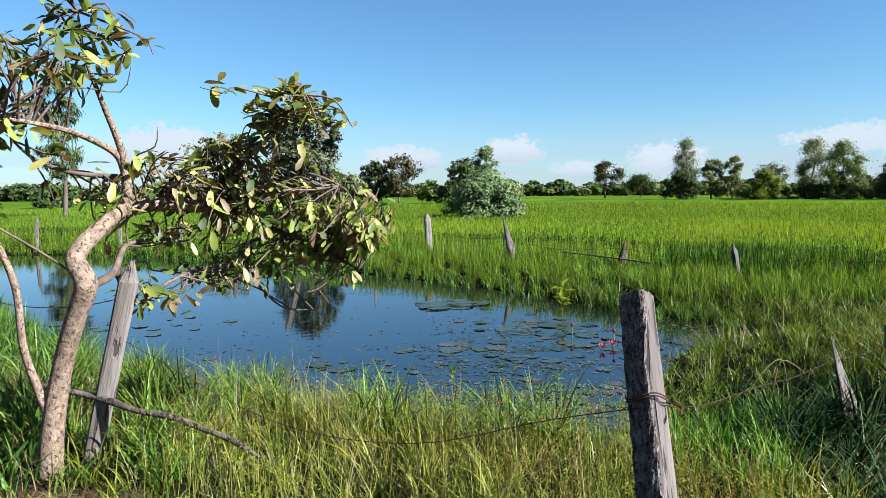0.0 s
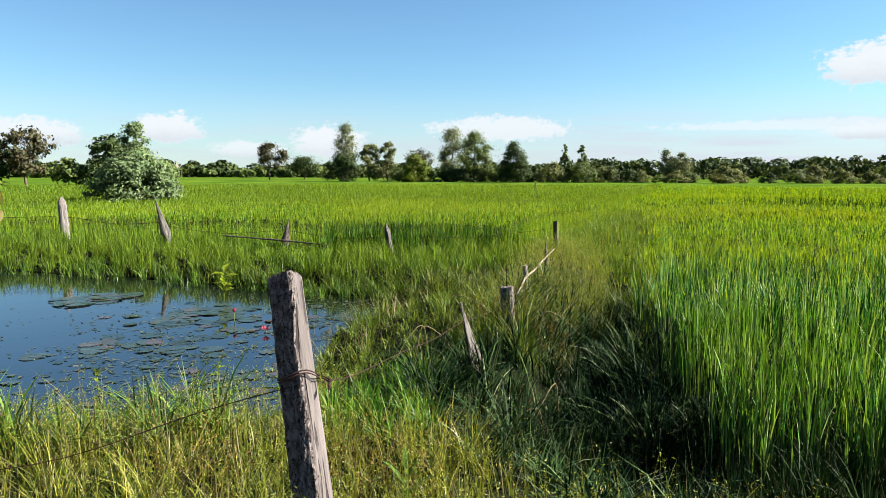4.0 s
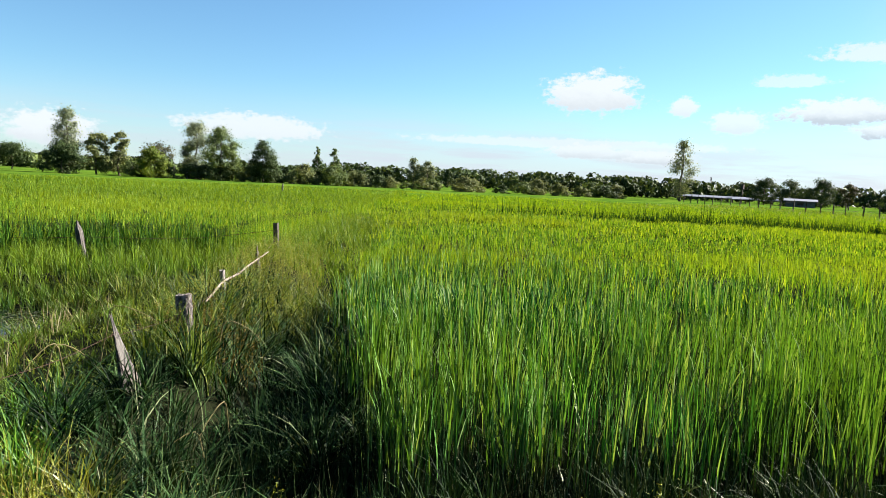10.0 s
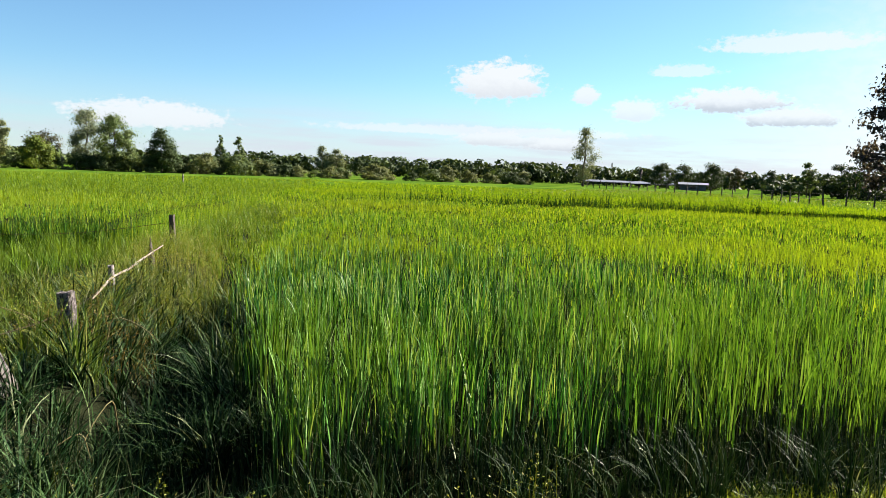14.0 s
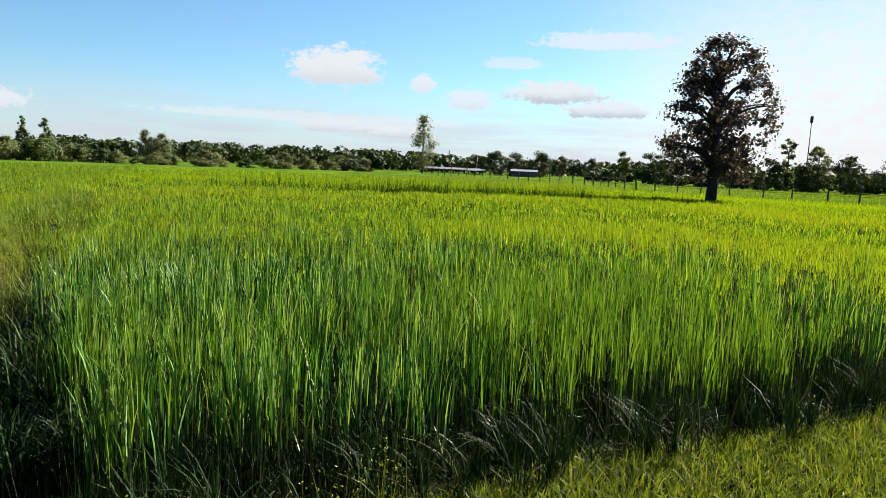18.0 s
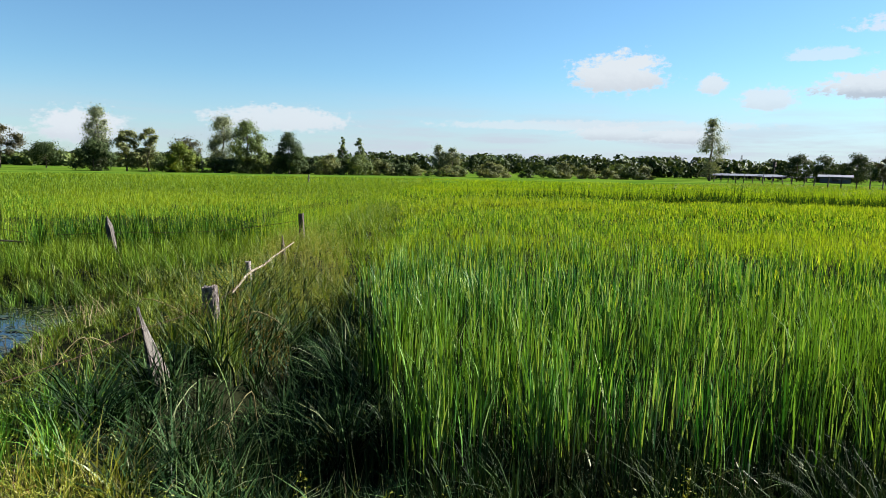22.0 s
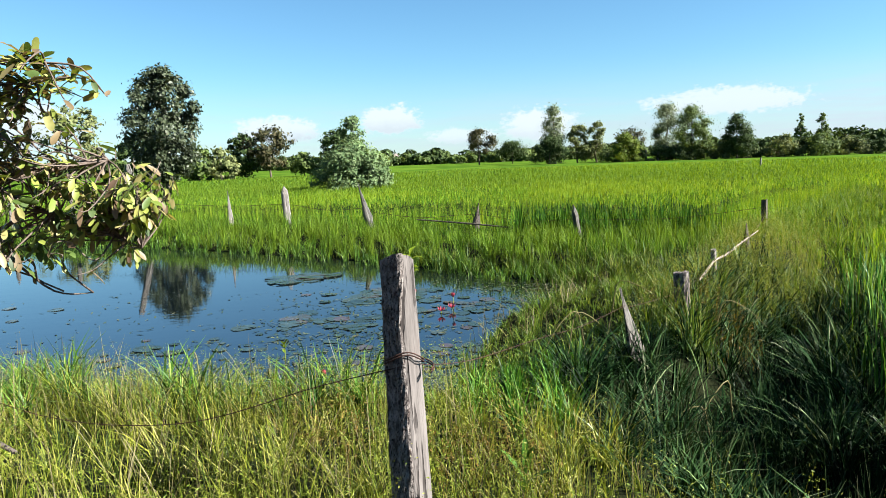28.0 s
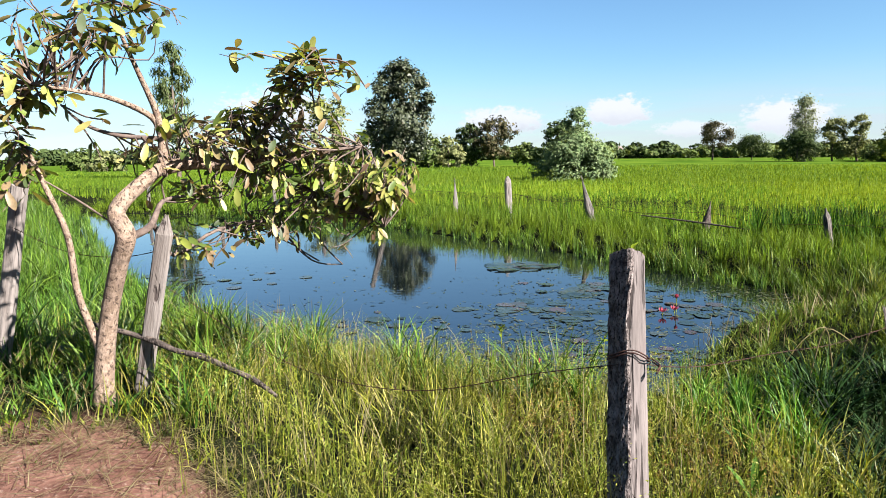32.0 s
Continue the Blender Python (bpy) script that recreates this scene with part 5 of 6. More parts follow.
def young_tree():
    r = random.Random(11)
    root = tagged(new("young_tree"), "young broad-leaved tree with crooked pale trunk and drooping leaves", "tree")
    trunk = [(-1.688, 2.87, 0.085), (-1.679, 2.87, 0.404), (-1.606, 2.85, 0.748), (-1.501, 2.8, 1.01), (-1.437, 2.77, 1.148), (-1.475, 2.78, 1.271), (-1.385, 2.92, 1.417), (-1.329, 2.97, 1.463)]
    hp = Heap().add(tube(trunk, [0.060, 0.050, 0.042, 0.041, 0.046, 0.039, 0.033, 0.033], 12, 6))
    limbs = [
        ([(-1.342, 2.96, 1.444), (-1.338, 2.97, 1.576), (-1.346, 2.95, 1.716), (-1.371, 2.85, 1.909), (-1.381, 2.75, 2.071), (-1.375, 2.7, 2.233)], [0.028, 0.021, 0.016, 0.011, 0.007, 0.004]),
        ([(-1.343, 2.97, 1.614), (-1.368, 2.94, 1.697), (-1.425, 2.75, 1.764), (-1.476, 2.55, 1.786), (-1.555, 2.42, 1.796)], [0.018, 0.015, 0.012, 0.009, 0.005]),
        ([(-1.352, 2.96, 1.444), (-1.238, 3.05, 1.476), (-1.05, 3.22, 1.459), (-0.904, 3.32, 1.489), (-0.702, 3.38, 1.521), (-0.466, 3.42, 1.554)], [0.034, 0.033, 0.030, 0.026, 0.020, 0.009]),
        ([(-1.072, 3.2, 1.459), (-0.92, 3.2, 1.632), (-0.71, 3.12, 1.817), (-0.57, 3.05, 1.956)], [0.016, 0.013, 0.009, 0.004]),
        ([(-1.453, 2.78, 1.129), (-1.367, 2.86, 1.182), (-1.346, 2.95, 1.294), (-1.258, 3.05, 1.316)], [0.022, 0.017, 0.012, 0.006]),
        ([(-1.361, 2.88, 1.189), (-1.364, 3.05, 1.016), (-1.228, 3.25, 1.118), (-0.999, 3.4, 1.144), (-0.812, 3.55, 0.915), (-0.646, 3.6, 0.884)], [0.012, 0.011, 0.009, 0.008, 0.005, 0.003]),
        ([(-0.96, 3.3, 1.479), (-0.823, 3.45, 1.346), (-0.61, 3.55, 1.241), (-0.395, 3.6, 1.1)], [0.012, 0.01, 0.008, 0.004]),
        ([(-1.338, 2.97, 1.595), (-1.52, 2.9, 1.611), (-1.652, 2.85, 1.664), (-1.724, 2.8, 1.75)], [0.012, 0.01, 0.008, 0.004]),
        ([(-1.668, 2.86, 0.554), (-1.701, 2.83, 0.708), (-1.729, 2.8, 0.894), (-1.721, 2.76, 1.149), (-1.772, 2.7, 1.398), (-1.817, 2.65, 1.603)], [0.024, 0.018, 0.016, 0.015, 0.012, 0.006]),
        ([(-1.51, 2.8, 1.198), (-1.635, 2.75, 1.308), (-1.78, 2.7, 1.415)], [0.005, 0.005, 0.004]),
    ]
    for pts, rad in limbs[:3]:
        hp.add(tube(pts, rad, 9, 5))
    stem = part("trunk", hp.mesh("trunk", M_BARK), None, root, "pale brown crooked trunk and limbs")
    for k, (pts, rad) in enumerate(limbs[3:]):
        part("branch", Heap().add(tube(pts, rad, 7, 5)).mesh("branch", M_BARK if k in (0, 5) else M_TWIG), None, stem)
    # where the leaves hang: centre, spread, twigs, leaves a twig
    groups = [
        ((-1.442, 2.62, 2.053), (0.26, 0.2, 0.16), 24, 5, 1, 0.2),
        ((-1.341, 2.7, 2.173), (0.16, 0.16, 0.13), 15, 5, 0, 0.2),
        ((-1.601, 2.45, 1.737), (0.24, 0.2, 0.2), 28, 7, 1, 0.5),
        ((-1.825, 2.66, 1.484), (0.12, 0.15, 0.14), 12, 6, 8, 0.4),
        ((-0.677, 3.08, 1.852), (0.26, 0.22, 0.10), 28, 9, 3, 0.05),
        ((-0.92, 3.15, 1.7), (0.26, 0.22, 0.12), 30, 4, 3, 0.2),
        ((-0.507, 3.5, 1.344), (0.24, 0.24, 0.17), 42, 9, 6, 0.7),
        ((-0.67, 3.38, 1.52), (0.28, 0.22, 0.12), 32, 3, 2, 0.3),
        ((-1.08, 3.12, 1.62), (0.32, 0.25, 0.13), 70, 4, 2, 0.3),
        ((-1.012, 3.3, 1.353), (0.30, 0.25, 0.12), 54, 2, 2, 0.6),
        ((-1.229, 3.05, 1.345), (0.13, 0.18, 0.09), 14, 3, 4, 0.3),
        ((-1.32, 3.12, 1.05), (0.16, 0.16, 0.09), 16, 4, 5, 0.3),
        ((-0.84, 3.5, 1.167), (0.26, 0.2, 0.10), 34, 4, 6, 0.7),
        ((-1.43, 2.95, 1.5), (0.14, 0.15, 0.11), 14, 4, 7, 0.2),
        ((-1.05, 3.38, 1.12), (0.20, 0.14, 0.07), 20, 2, 5, 0.5),
        ((-0.309, 3.45, 1.412), (0.11, 0.18, 0.14), 22, 9, 6, 0.7),
    ]
    twigs, rest, single = Heap(), Heap(), 0
    for centre, spread, count, leaves, limb, hang in groups:
        base = limbs[limb][0]
        for _ in range(count):
            end = Vector([c + max(-1.5, min(1.5, r.gauss(0, 0.62))) * s for c, s in zip(centre, spread)])
            k = min(range(len(base)), key=lambda i: (Vector(base[i]) - end).length + r.uniform(0, 0.25))
            a = Vector(base[k])
            if k + 1 < len(base):
                a = a.lerp(Vector(base[k + 1]), r.random() * 0.8)
            mid = a.lerp(end, 0.55) + Vector((r.gauss(0, 0.12), r.gauss(0, 0.12), r.gauss(0.08, 0.12))) * min(0.35, (end - a).length)
            far = a.lerp(end, 0.82) + Vector((r.gauss(0, 0.07), r.gauss(0, 0.07), r.gauss(0, 0.07))) * min(0.35, (end - a).length)
            twigs.add(tube([tuple(a), tuple(mid), tuple(far), tuple(end)], [0.0052, 0.004, 0.003, 0.0014], 5, 3))
            for j in range(leaves):
                s = r.uniform(0.45, 1.0)
                p = mid.lerp(end, (s - 0.45) / 0.55) + Vector((r.gauss(0, 0.015), r.gauss(0, 0.015), r.gauss(0, 0.012)))
                size = r.uniform(0.05, 0.108)
                turn = Matrix.Translation(p) @ Euler((r.gauss(0, 0.45), r.gauss(hang, 0.4), r.uniform(0, 6.283))).to_matrix().to_4x4() @ Matrix.Diagonal((size, size, size, 1))
                shape = r.randrange(6)
                if single < 300 and j % 3 == 0:
                    ob = new("leaf", LEAF_MESHES[shape])
                    ob.parent = root
                    ob.matrix_local = turn
                    single += 1
                else:
                    v, f = LEAVES[shape]
                    rest.add(([tuple(turn @ Vector(q)) for q in v], f))
    tagged(part("twig_tangle", twigs.mesh("twig_tangle", M_TWIG), None, root, "tangle of thin grey-brown twigs"), kind="stuff")
    tagged(part("foliage", rest.mesh("foliage", M_TEAK2), None, root, "broad dull green and yellowing leaves"), kind="stuff")


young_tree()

# ---- trees and bushes of the plain ----
M_TRUNK = solid("grey_bark", (0.10, 0.08, 0.06), (0.26, 0.21, 0.16), 3.0, 0.9, 0.5, (1, 1, 0.3))
M_TRUNKDARK = solid("dark_bark", (0.035, 0.028, 0.024), (0.10, 0.08, 0.065), 3.0, 0.9, 0.5, (1, 1, 0.3))
CROWN = {
    "dark": foliage("dark_leaves", [(0.055, 0.095, 0.034), (0.095, 0.155, 0.050), (0.150, 0.220, 0.070)], 0.16, gloss=0.04, rough=0.6),
    "mid": foliage("green_leaves", [(0.11, 0.18, 0.05), (0.20, 0.30, 0.08), (0.31, 0.41, 0.12)], 0.28, gloss=0.08, rough=0.6),
    "light": foliage("light_leaves", [(0.13, 0.20, 0.07), (0.23, 0.32, 0.12), (0.38, 0.46, 0.20)], 0.42, gloss=0.04, rough=0.6),
    "willow": foliage("willow_leaves", [(0.19, 0.33, 0.13), (0.32, 0.48, 0.21), (0.48, 0.63, 0.32)], 0.35, gloss=0.03, rough=0.6),
    "olive": foliage("olive_leaves", [(0.17, 0.22, 0.08), (0.31, 0.37, 0.14), (0.46, 0.51, 0.22)], 0.28, gloss=0.04, rough=0.6),
    "yellow": foliage("yellow_leaves", [(0.150, 0.255, 0.024), (0.225, 0.330, 0.036), (0.300, 0.375, 0.048)], 0.35, gloss=0.08, rough=0.6),
    "brown": foliage("brown_leaves", [(0.075, 0.090, 0.036), (0.128, 0.128, 0.054), (0.180, 0.158, 0.072)], 0.2, gloss=0.08, rough=0.6),
    "glossy": foliage("glossy_leaves", [(0.065, 0.095, 0.05), (0.11, 0.15, 0.075), (0.18, 0.22, 0.12)], 0.2, gloss=0.16, rough=0.45),
    "grey": foliage("grey_green_leaves", [(0.18, 0.24, 0.13), (0.33, 0.41, 0.23), (0.50, 0.57, 0.34)], 0.35, gloss=0.05, rough=0.6),
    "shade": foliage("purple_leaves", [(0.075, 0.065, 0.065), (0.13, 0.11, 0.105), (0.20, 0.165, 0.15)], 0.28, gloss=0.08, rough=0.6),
}
PROFILES = {
    "column": [(0, 0.35), (0.15, 0.75), (0.4, 1.0), (0.65, 0.8), (0.85, 0.5), (1, 0.12)],
    "round": [(0, 0.45), (0.2, 0.85), (0.5, 1.0), (0.75, 0.85), (0.92, 0.5), (1, 0.1)],
    "egg": [(0, 0.72), (0.15, 0.95), (0.4, 1.0), (0.7, 0.88), (0.9, 0.58), (1, 0.18)],
    "dome": [(0, 0.95), (0.25, 1.0), (0.55, 0.9), (0.8, 0.65), (1, 0.15)],
    "flat": [(0, 0.5), (0.3, 1.0), (0.6, 0.95), (0.85, 0.7), (1, 0.3)],
    "lone": [(0, 0.55), (0.12, 0.85), (0.35, 1.0), (0.55, 0.92), (0.72, 0.70), (0.9, 0.62), (1, 0.25)],
    "tiers": [(0, 0.8), (0.12, 1.0), (0.25, 0.75), (0.38, 0.92), (0.55, 0.62), (0.68, 0.75), (0.85, 0.4), (1, 0.1)],
}


def crown_points(w, z0, z1, profile, clumps, leaves, rng, hollow=0.35, ragged=0.22, clump_size=0.16):
    """Leaf places and the ways the leaves face: boughs inside a crown's outline, each a heap of clumps."""
    us, rs = np.array(PROFILES[profile]).T
    boughs = max(8, clumps // (2 if profile == "column" else 4))
    u = (np.arange(boughs) + rng.uniform(0, 1, boughs)) / boughs
    lim = np.interp(u, us, rs) * w * 0.5
    a = np.arange(boughs) * 2.4 + rng.normal(0, 0.5, boughs)
    rad = lim * np.sqrt(rng.uniform(hollow**2, 1, boughs)) * (1 - ragged * rng.uniform(0, 1, boughs))
    b = np.stack([rad * np.cos(a), rad * np.sin(a), z0 + u * (z1 - z0)], 1)
    k = rng.integers(0, boughs, clumps)
    reach = 0.105 * w * (1 + ragged) * rng.uniform(0.5, 1.3, boughs)[k][:, None]
    c = b[k] + rng.normal(0, 0.75, (clumps, 3)) * reach * np.array([1, 1, 0.7])
    c[:, 2] = np.clip(c[:, 2], z0 - 0.02 * w, z1)
    far = np.hypot(c[:, 0], c[:, 1]) + 1e-6
    most = np.interp((c[:, 2] - z0) / (z1 - z0), us, rs) * w * 0.5
    c[:, :2] *= np.minimum(1.0, most / far)[:, None]
    m = rng.integers(0, clumps, leaves)
    off = rng.normal(0, 0.5, (leaves, 3))
    pts = c[m] + off * (clump_size * w * rng.uniform(0.4, 1.15, clumps)[m])[:, None] * np.array([1, 1, 0.7])
    mid = np.array([0, 0, z0 + 0.45 * (z1 - z0)])
    away = (pts - mid) / np.linalg.norm(pts - mid, axis=1)[:, None]
    lobe = (pts - b[k[m]]) / (0.2 * w)
    return c, pts, 0.7 * off + 0.6 * away + 0.5 * lobe + np.array([0, 0, 0.3])


def plain_tree(name, label, x, y, top, wide, mat, profile="round", crown_from=0.25, trunk=0.0, leaves=1800, clumps=60, leaf=0.24, seed=1,
               bark=None, lean=(0.0, 0.0), limbs=9, group="", category="tree", droop=0.0, hollow=0.35, ragged=0.22, clump_size=0.16, long=1.5, shift=0.0):
    rng = np.random.default_rng(seed)
    z = float(height([x], [y])[0])
    root = tagged(new(name), label, category, group)
    root.location = (x, y, z)
    h = top - z
    tr = trunk or h * 0.018
    c, pts, out = crown_points(wide * 0.94, h * crown_from, h * 0.97, profile, clumps, leaves, rng, hollow, ragged, clump_size)
    drift = lambda q: np.stack([q[:, 0] + lean[0] * q[:, 2] + shift, q[:, 1] + lean[1] * q[:, 2], q[:, 2]], 1)
    c, pts = drift(c), drift(pts)
    hp = Heap()
    tip = Vector((lean[0] * h * 0.85 + shift * 0.8, lean[1] * h * 0.85, h * 0.85))
    bow = Vector((rng.normal(0, 0.02) * h, rng.normal(0, 0.02) * h, 0))
    stem = [Vector((0, 0, -0.1)), tip * 0.3 + bow, tip * 0.62 - bow * 0.6, tip]
    hp.add(tube([tuple(p) for p in stem], [tr * 1.35, tr, tr * 0.65, tr * 0.15], 8, 4))
    order = rng.permutation(len(c))[:limbs]
    for i in order:
        e = Vector(c[i])
        s = min(0.92, max(0.18, (e.z - 0.04 * h) / h))
        a = tip * s
        m = a.lerp(e, 0.5) + Vector((0, 0, 0.04 * h))
        hp.add(tube([tuple(a), tuple(m), tuple(e)], [tr * 0.42, tr * 0.28, tr * 0.08], 5, 3))
    part("trunk", hp.mesh("trunk", bark or M_TRUNK), None, root)
    v, t = leaf_cards(pts, leaf, rng, droop, long, out)
    part("crown", array_mesh("crown", v, t, np.zeros((0, 4), int), mat, False), None, root)
    return root


# beside the pond and in the near fields
plain_tree("pond_tree", "round-crowned glossy dark tree behind the pond", -7.45, 42.3, 7.4, 4.5, CROWN["glossy"], "round", 0.12, 0.16, 19000, 420, 0.13, 21, ragged=0.05, hollow=0.1, clump_size=0.11)
plain_tree("lone_tree", "tall dark broad-leaved tree alone in the paddy", 35.7, -2.3, 8.05, 5.9, CROWN["shade"], "lone", 0.19, 0.22, 13000, 360, 0.115, 22, M_TRUNKDARK, limbs=46, ragged=0.12, hollow=0.3, clump_size=0.085)
plain_tree("paddy_shrub", "pale green willow-like shrub standing in the paddy", 2.45, 27.8, 2.2, 3.4, CROWN["willow"], "dome", 0.02, 0.05, 21000, 300, 0.062, 23, category="shrub", long=2.4, clump_size=0.12, limbs=16)
plain_tree("paddy_sapling", "thin pale green sapling rising out of a shrub", 2.6, 28.2, 3.38, 1.5, CROWN["willow"], "column", 0.40, 0.03, 2600, 60, 0.06, 24, long=2.6, clump_size=0.2)
plain_tree("field_tree", "dark round tree at the field's edge", -5.6, 75.0, 4.7, 4.8, CROWN["dark"], "round", 0.1, 0, 2600, 90, 0.24, 25, clump_size=0.13)
plain_tree("field_tree", "brownish spreading tree at the field's edge", -2.9, 73.5, 5.3, 5.6, CROWN["brown"], "flat", 0.25, 0, 2600, 90, 0.22, 26, clump_size=0.12, limbs=16)
plain_tree("field_tree", "dark tree behind the pale shrub", 4.4, 75.5, 5.0, 4.9, CROWN["dark"], "round", 0.2, 0, 2200, 80, 0.24, 27, clump_size=0.13)
plain_tree("field_bush", "olive green bush at the field's edge", -9.8, 71.0, 3.3, 4.2, CROWN["mid"], "dome", 0.05, 0, 1500, 60, 0.24, 28, category="bush")
plain_tree("field_bush", "olive green bush at the field's edge", -7.6, 70.5, 3.1, 3.4, CROWN["olive"], "dome", 0.05, 0, 1300, 60, 0.24, 29, category="bush")
plain_tree("field_bush", "low green bush at the field's edge", 0.6, 76.0, 2.5, 4.0, CROWN["mid"], "dome", 0.05, 0, 1300, 60, 0.24, 30, category="bush")
plain_tree("airy_tree", "thin grey-green tree behind the pond", -15.0, 49.5, 5.9, 6.2, CROWN["olive"], "flat", 0.25, 0.09, 2600, 70, 0.17, 31, hollow=0.1, clump_size=0.09, limbs=26)
plain_tree("weeping_tree", "tall weeping light green tree", -22.4, 42.0, 8.9, 3.4, CROWN["light"], "column", 0.28, 0.12, 3600, 70, 0.075, 32, droop=2.5, long=7.0, clump_size=0.15)
plain_tree("field_tree", "dark green tree beyond the pond", -11.5, 56.0, 4.6, 4.2, CROWN["dark"], "round", 0.15, 0, 1800, 60, 0.24, 33)
for k, (px, py, ph, pw, kind) in enumerate(((-40, 72, 3.6, 6, "dark"), (-46, 70, 3.2, 5, "olive"), (-52, 74, 3.4, 6, "mid"), (-58, 72, 3.1, 5, "dark"), (-34, 76, 3.0, 5, "mid"), (-27, 80, 3.4, 6, "dark"), (-20, 82, 3.8, 6, "mid"), (-64, 70, 3.5, 6, "olive"))):
    plain_tree("field_tree", "low round tree along the far field edge", px, py, ph * 0.62, pw * 0.8, CROWN[kind], "dome", 0.1, 0, 900, 45, 0.32, 40 + k, group="far field edge")

# the line of trees along the paddies
ROW = [
    ("twin_tree", "open-crowned tree on two grey stems", 29.2, 108.1, 5.8, 5.6, "brown", "egg", 0.35, 1300, 45), ("umbrella_tree", "small flat-topped umbrella tree in the field", 34.5, 106.6, 3.6, 5.6, "dark", "flat", 0.35, 1100, 45),
    ("slender_tree", "tall slender light green tree", 35.6, 90.8, 8.0, 3.5, "grey", "column", 0.12, 1900, 70), ("field_tree", "dark tree at the foot of a slender one", 34.6, 89.5, 3.9, 5.2, "dark", "dome", 0.05, 1700, 60),
    ("field_tree", "light olive tree in a clump", 38.9, 90.0, 5.5, 3.8, "olive", "egg", 0.08, 1500, 60), ("field_tree", "light olive tree in a clump", 41.4, 89.0, 5.7, 3.4, "olive", "egg", 0.08, 1500, 60),
    ("field_bush", "bright round bush at the paddy's edge", 42.0, 82.0, 3.6, 4.6, "yellow", "dome", 0.03, 1700, 60), ("airy_tree", "thin-crowned grey tree behind bushes", 46.8, 90.0, 4.7, 5.2, "brown", "flat", 0.45, 700, 35),
    ("slender_tree", "tall light green tree", 53.2, 90.7, 8.3, 4.0, "grey", "egg", 0.1, 1900, 70), ("field_tree", "large dark green tree", 50.9, 80.4, 6.9, 5.8, "mid", "round", 0.08, 2600, 90),
    ("field_tree", "layered dark green tree", 53.7, 74.9, 5.4, 4.6, "dark", "tiers", 0.08, 2000, 80), ("slender_tree", "slim poplar-like tree behind the hedge", 89.9, 107.6, 7.2, 2.2, "mid", "column", 0.1, 900, 40),
    ("slender_tree", "slim poplar-like tree behind the hedge", 92.6, 105.5, 7.0, 2.6, "mid", "column", 0.1, 900, 40), ("slender_tree", "pale slim tree above the hedge", 104.3, 93.9, 5.8, 2.6, "grey", "egg", 0.1, 800, 40),
    ("slender_tree", "pale slim tree above the hedge", 106.3, 91.9, 5.2, 3.2, "grey", "egg", 0.1, 900, 40), ("field_tree", "dark tree above the hedge", 116.6, 94.8, 4.2, 3.0, "dark", "round", 0.1, 800, 40),
    ("slender_tree", "tall pale tree standing alone at the far bank", 120.9, 44.0, 10.9, 4.6, "grey", "column", 0.1, 1300, 60),
    ("field_tree", "dark round tree by the far roofs", 146.3, 36.2, 5.2, 6.4, "dark", "round", 0.05, 1300, 50), ("field_tree", "dark round tree by the far roofs", 147.4, 31.8, 4.9, 6.0, "dark", "round", 0.05, 1300, 50),
    ("field_tree", "dark round tree by the far roofs", 148.4, 26.3, 5.2, 7.0, "dark", "dome", 0.05, 1400, 50), ("airy_tree", "bare thin tree by the far roofs", 139.3, 20.2, 4.6, 3.8, "brown", "round", 0.25, 500, 30),
    ("field_tree", "dark tree behind the far fence", 140.0, 14.5, 4.0, 4.6, "dark", "dome", 0.05, 900, 40), ("slender_tree", "small upright light green tree behind the far fence", 110.8, 6.4, 5.1, 2.9, "mid", "egg", 0.12, 1000, 40),
]
for k, (kind, label, px, py, ph, pw, hue, prof, base, leaves, clumps) in enumerate(ROW):
    plain_tree(kind, label, px, py, ph, pw, CROWN[hue], prof, base, 0, int(leaves * 4.6), int(clumps * 1.4), 0.10 + 0.0004 * math.hypot(px, py), 60 + k, category="bush" if "bush" in kind else "tree",
               group="trees along the paddies", clump_size=0.30 if hue == "grey" else 0.16, limbs=14 if base > 0.2 else 6)
RIGHT = [(112, -1.0, 7.2, 6, "dark"), (115, -6.5, 6.2, 6, "dark"), (116, -11.5, 6.4, 5, "dark"), (114, -17.5, 8.0, 3.0, "olive"), (113, -21.5, 6.9, 4.5, "olive"), (106, -24, 5.0, 6, "dark"),
         (104, -29, 5.2, 6, "dark"), (100, -34, 5.0, 6, "mid"), (118, 2.5, 5.0, 5, "dark"), (110, -14.5, 4.6, 5, "dark"), (109, -20, 4.2, 6, "dark"), (97, -39, 5.2, 6, "dark"), (120, -8.5, 4.8, 6, "mid")]
for k, (px, py, ph, pw, hue) in enumerate(RIGHT):
    plain_tree("field_tree", "dark tree in the row behind the far fence" if hue == "dark" else "thin-leaved tree behind the far fence", px, py, ph, pw, CROWN[hue], "egg", 0.0, 0, 3600, 80, 0.19, 120 + k, group="row behind the far fence", clump_size=0.13)

# hedges: a few bushes, repeated
BUSHES = [plain_tree("hedge_bush", "rounded green hedge bush along the field's edge", *at, 2.6, 4.6, CROWN[hue], "dome", 0.0, 0.05, 3600, 70, 0.15, 150 + k, category="bush", group="bushes of the hedge", clump_size=0.14)
          for k, (at, hue) in enumerate((((56.0, 76.5), "dark"), ((59.0, 73.0), "olive"), ((62.0, 70.5), "mid")))]
HEDGE = np.array([(38.0, 86.0), (47.0, 82.0), (56.0, 76.5), (66.0, 69.5), (78.0, 66.0), (90.0, 61.5), (100.0, 56.0), (112.0, 50.0)])
r = random.Random(5)
seg = np.concatenate([[0], np.cumsum(np.hypot(*np.diff(HEDGE, axis=0).T))])
pos = 3.0
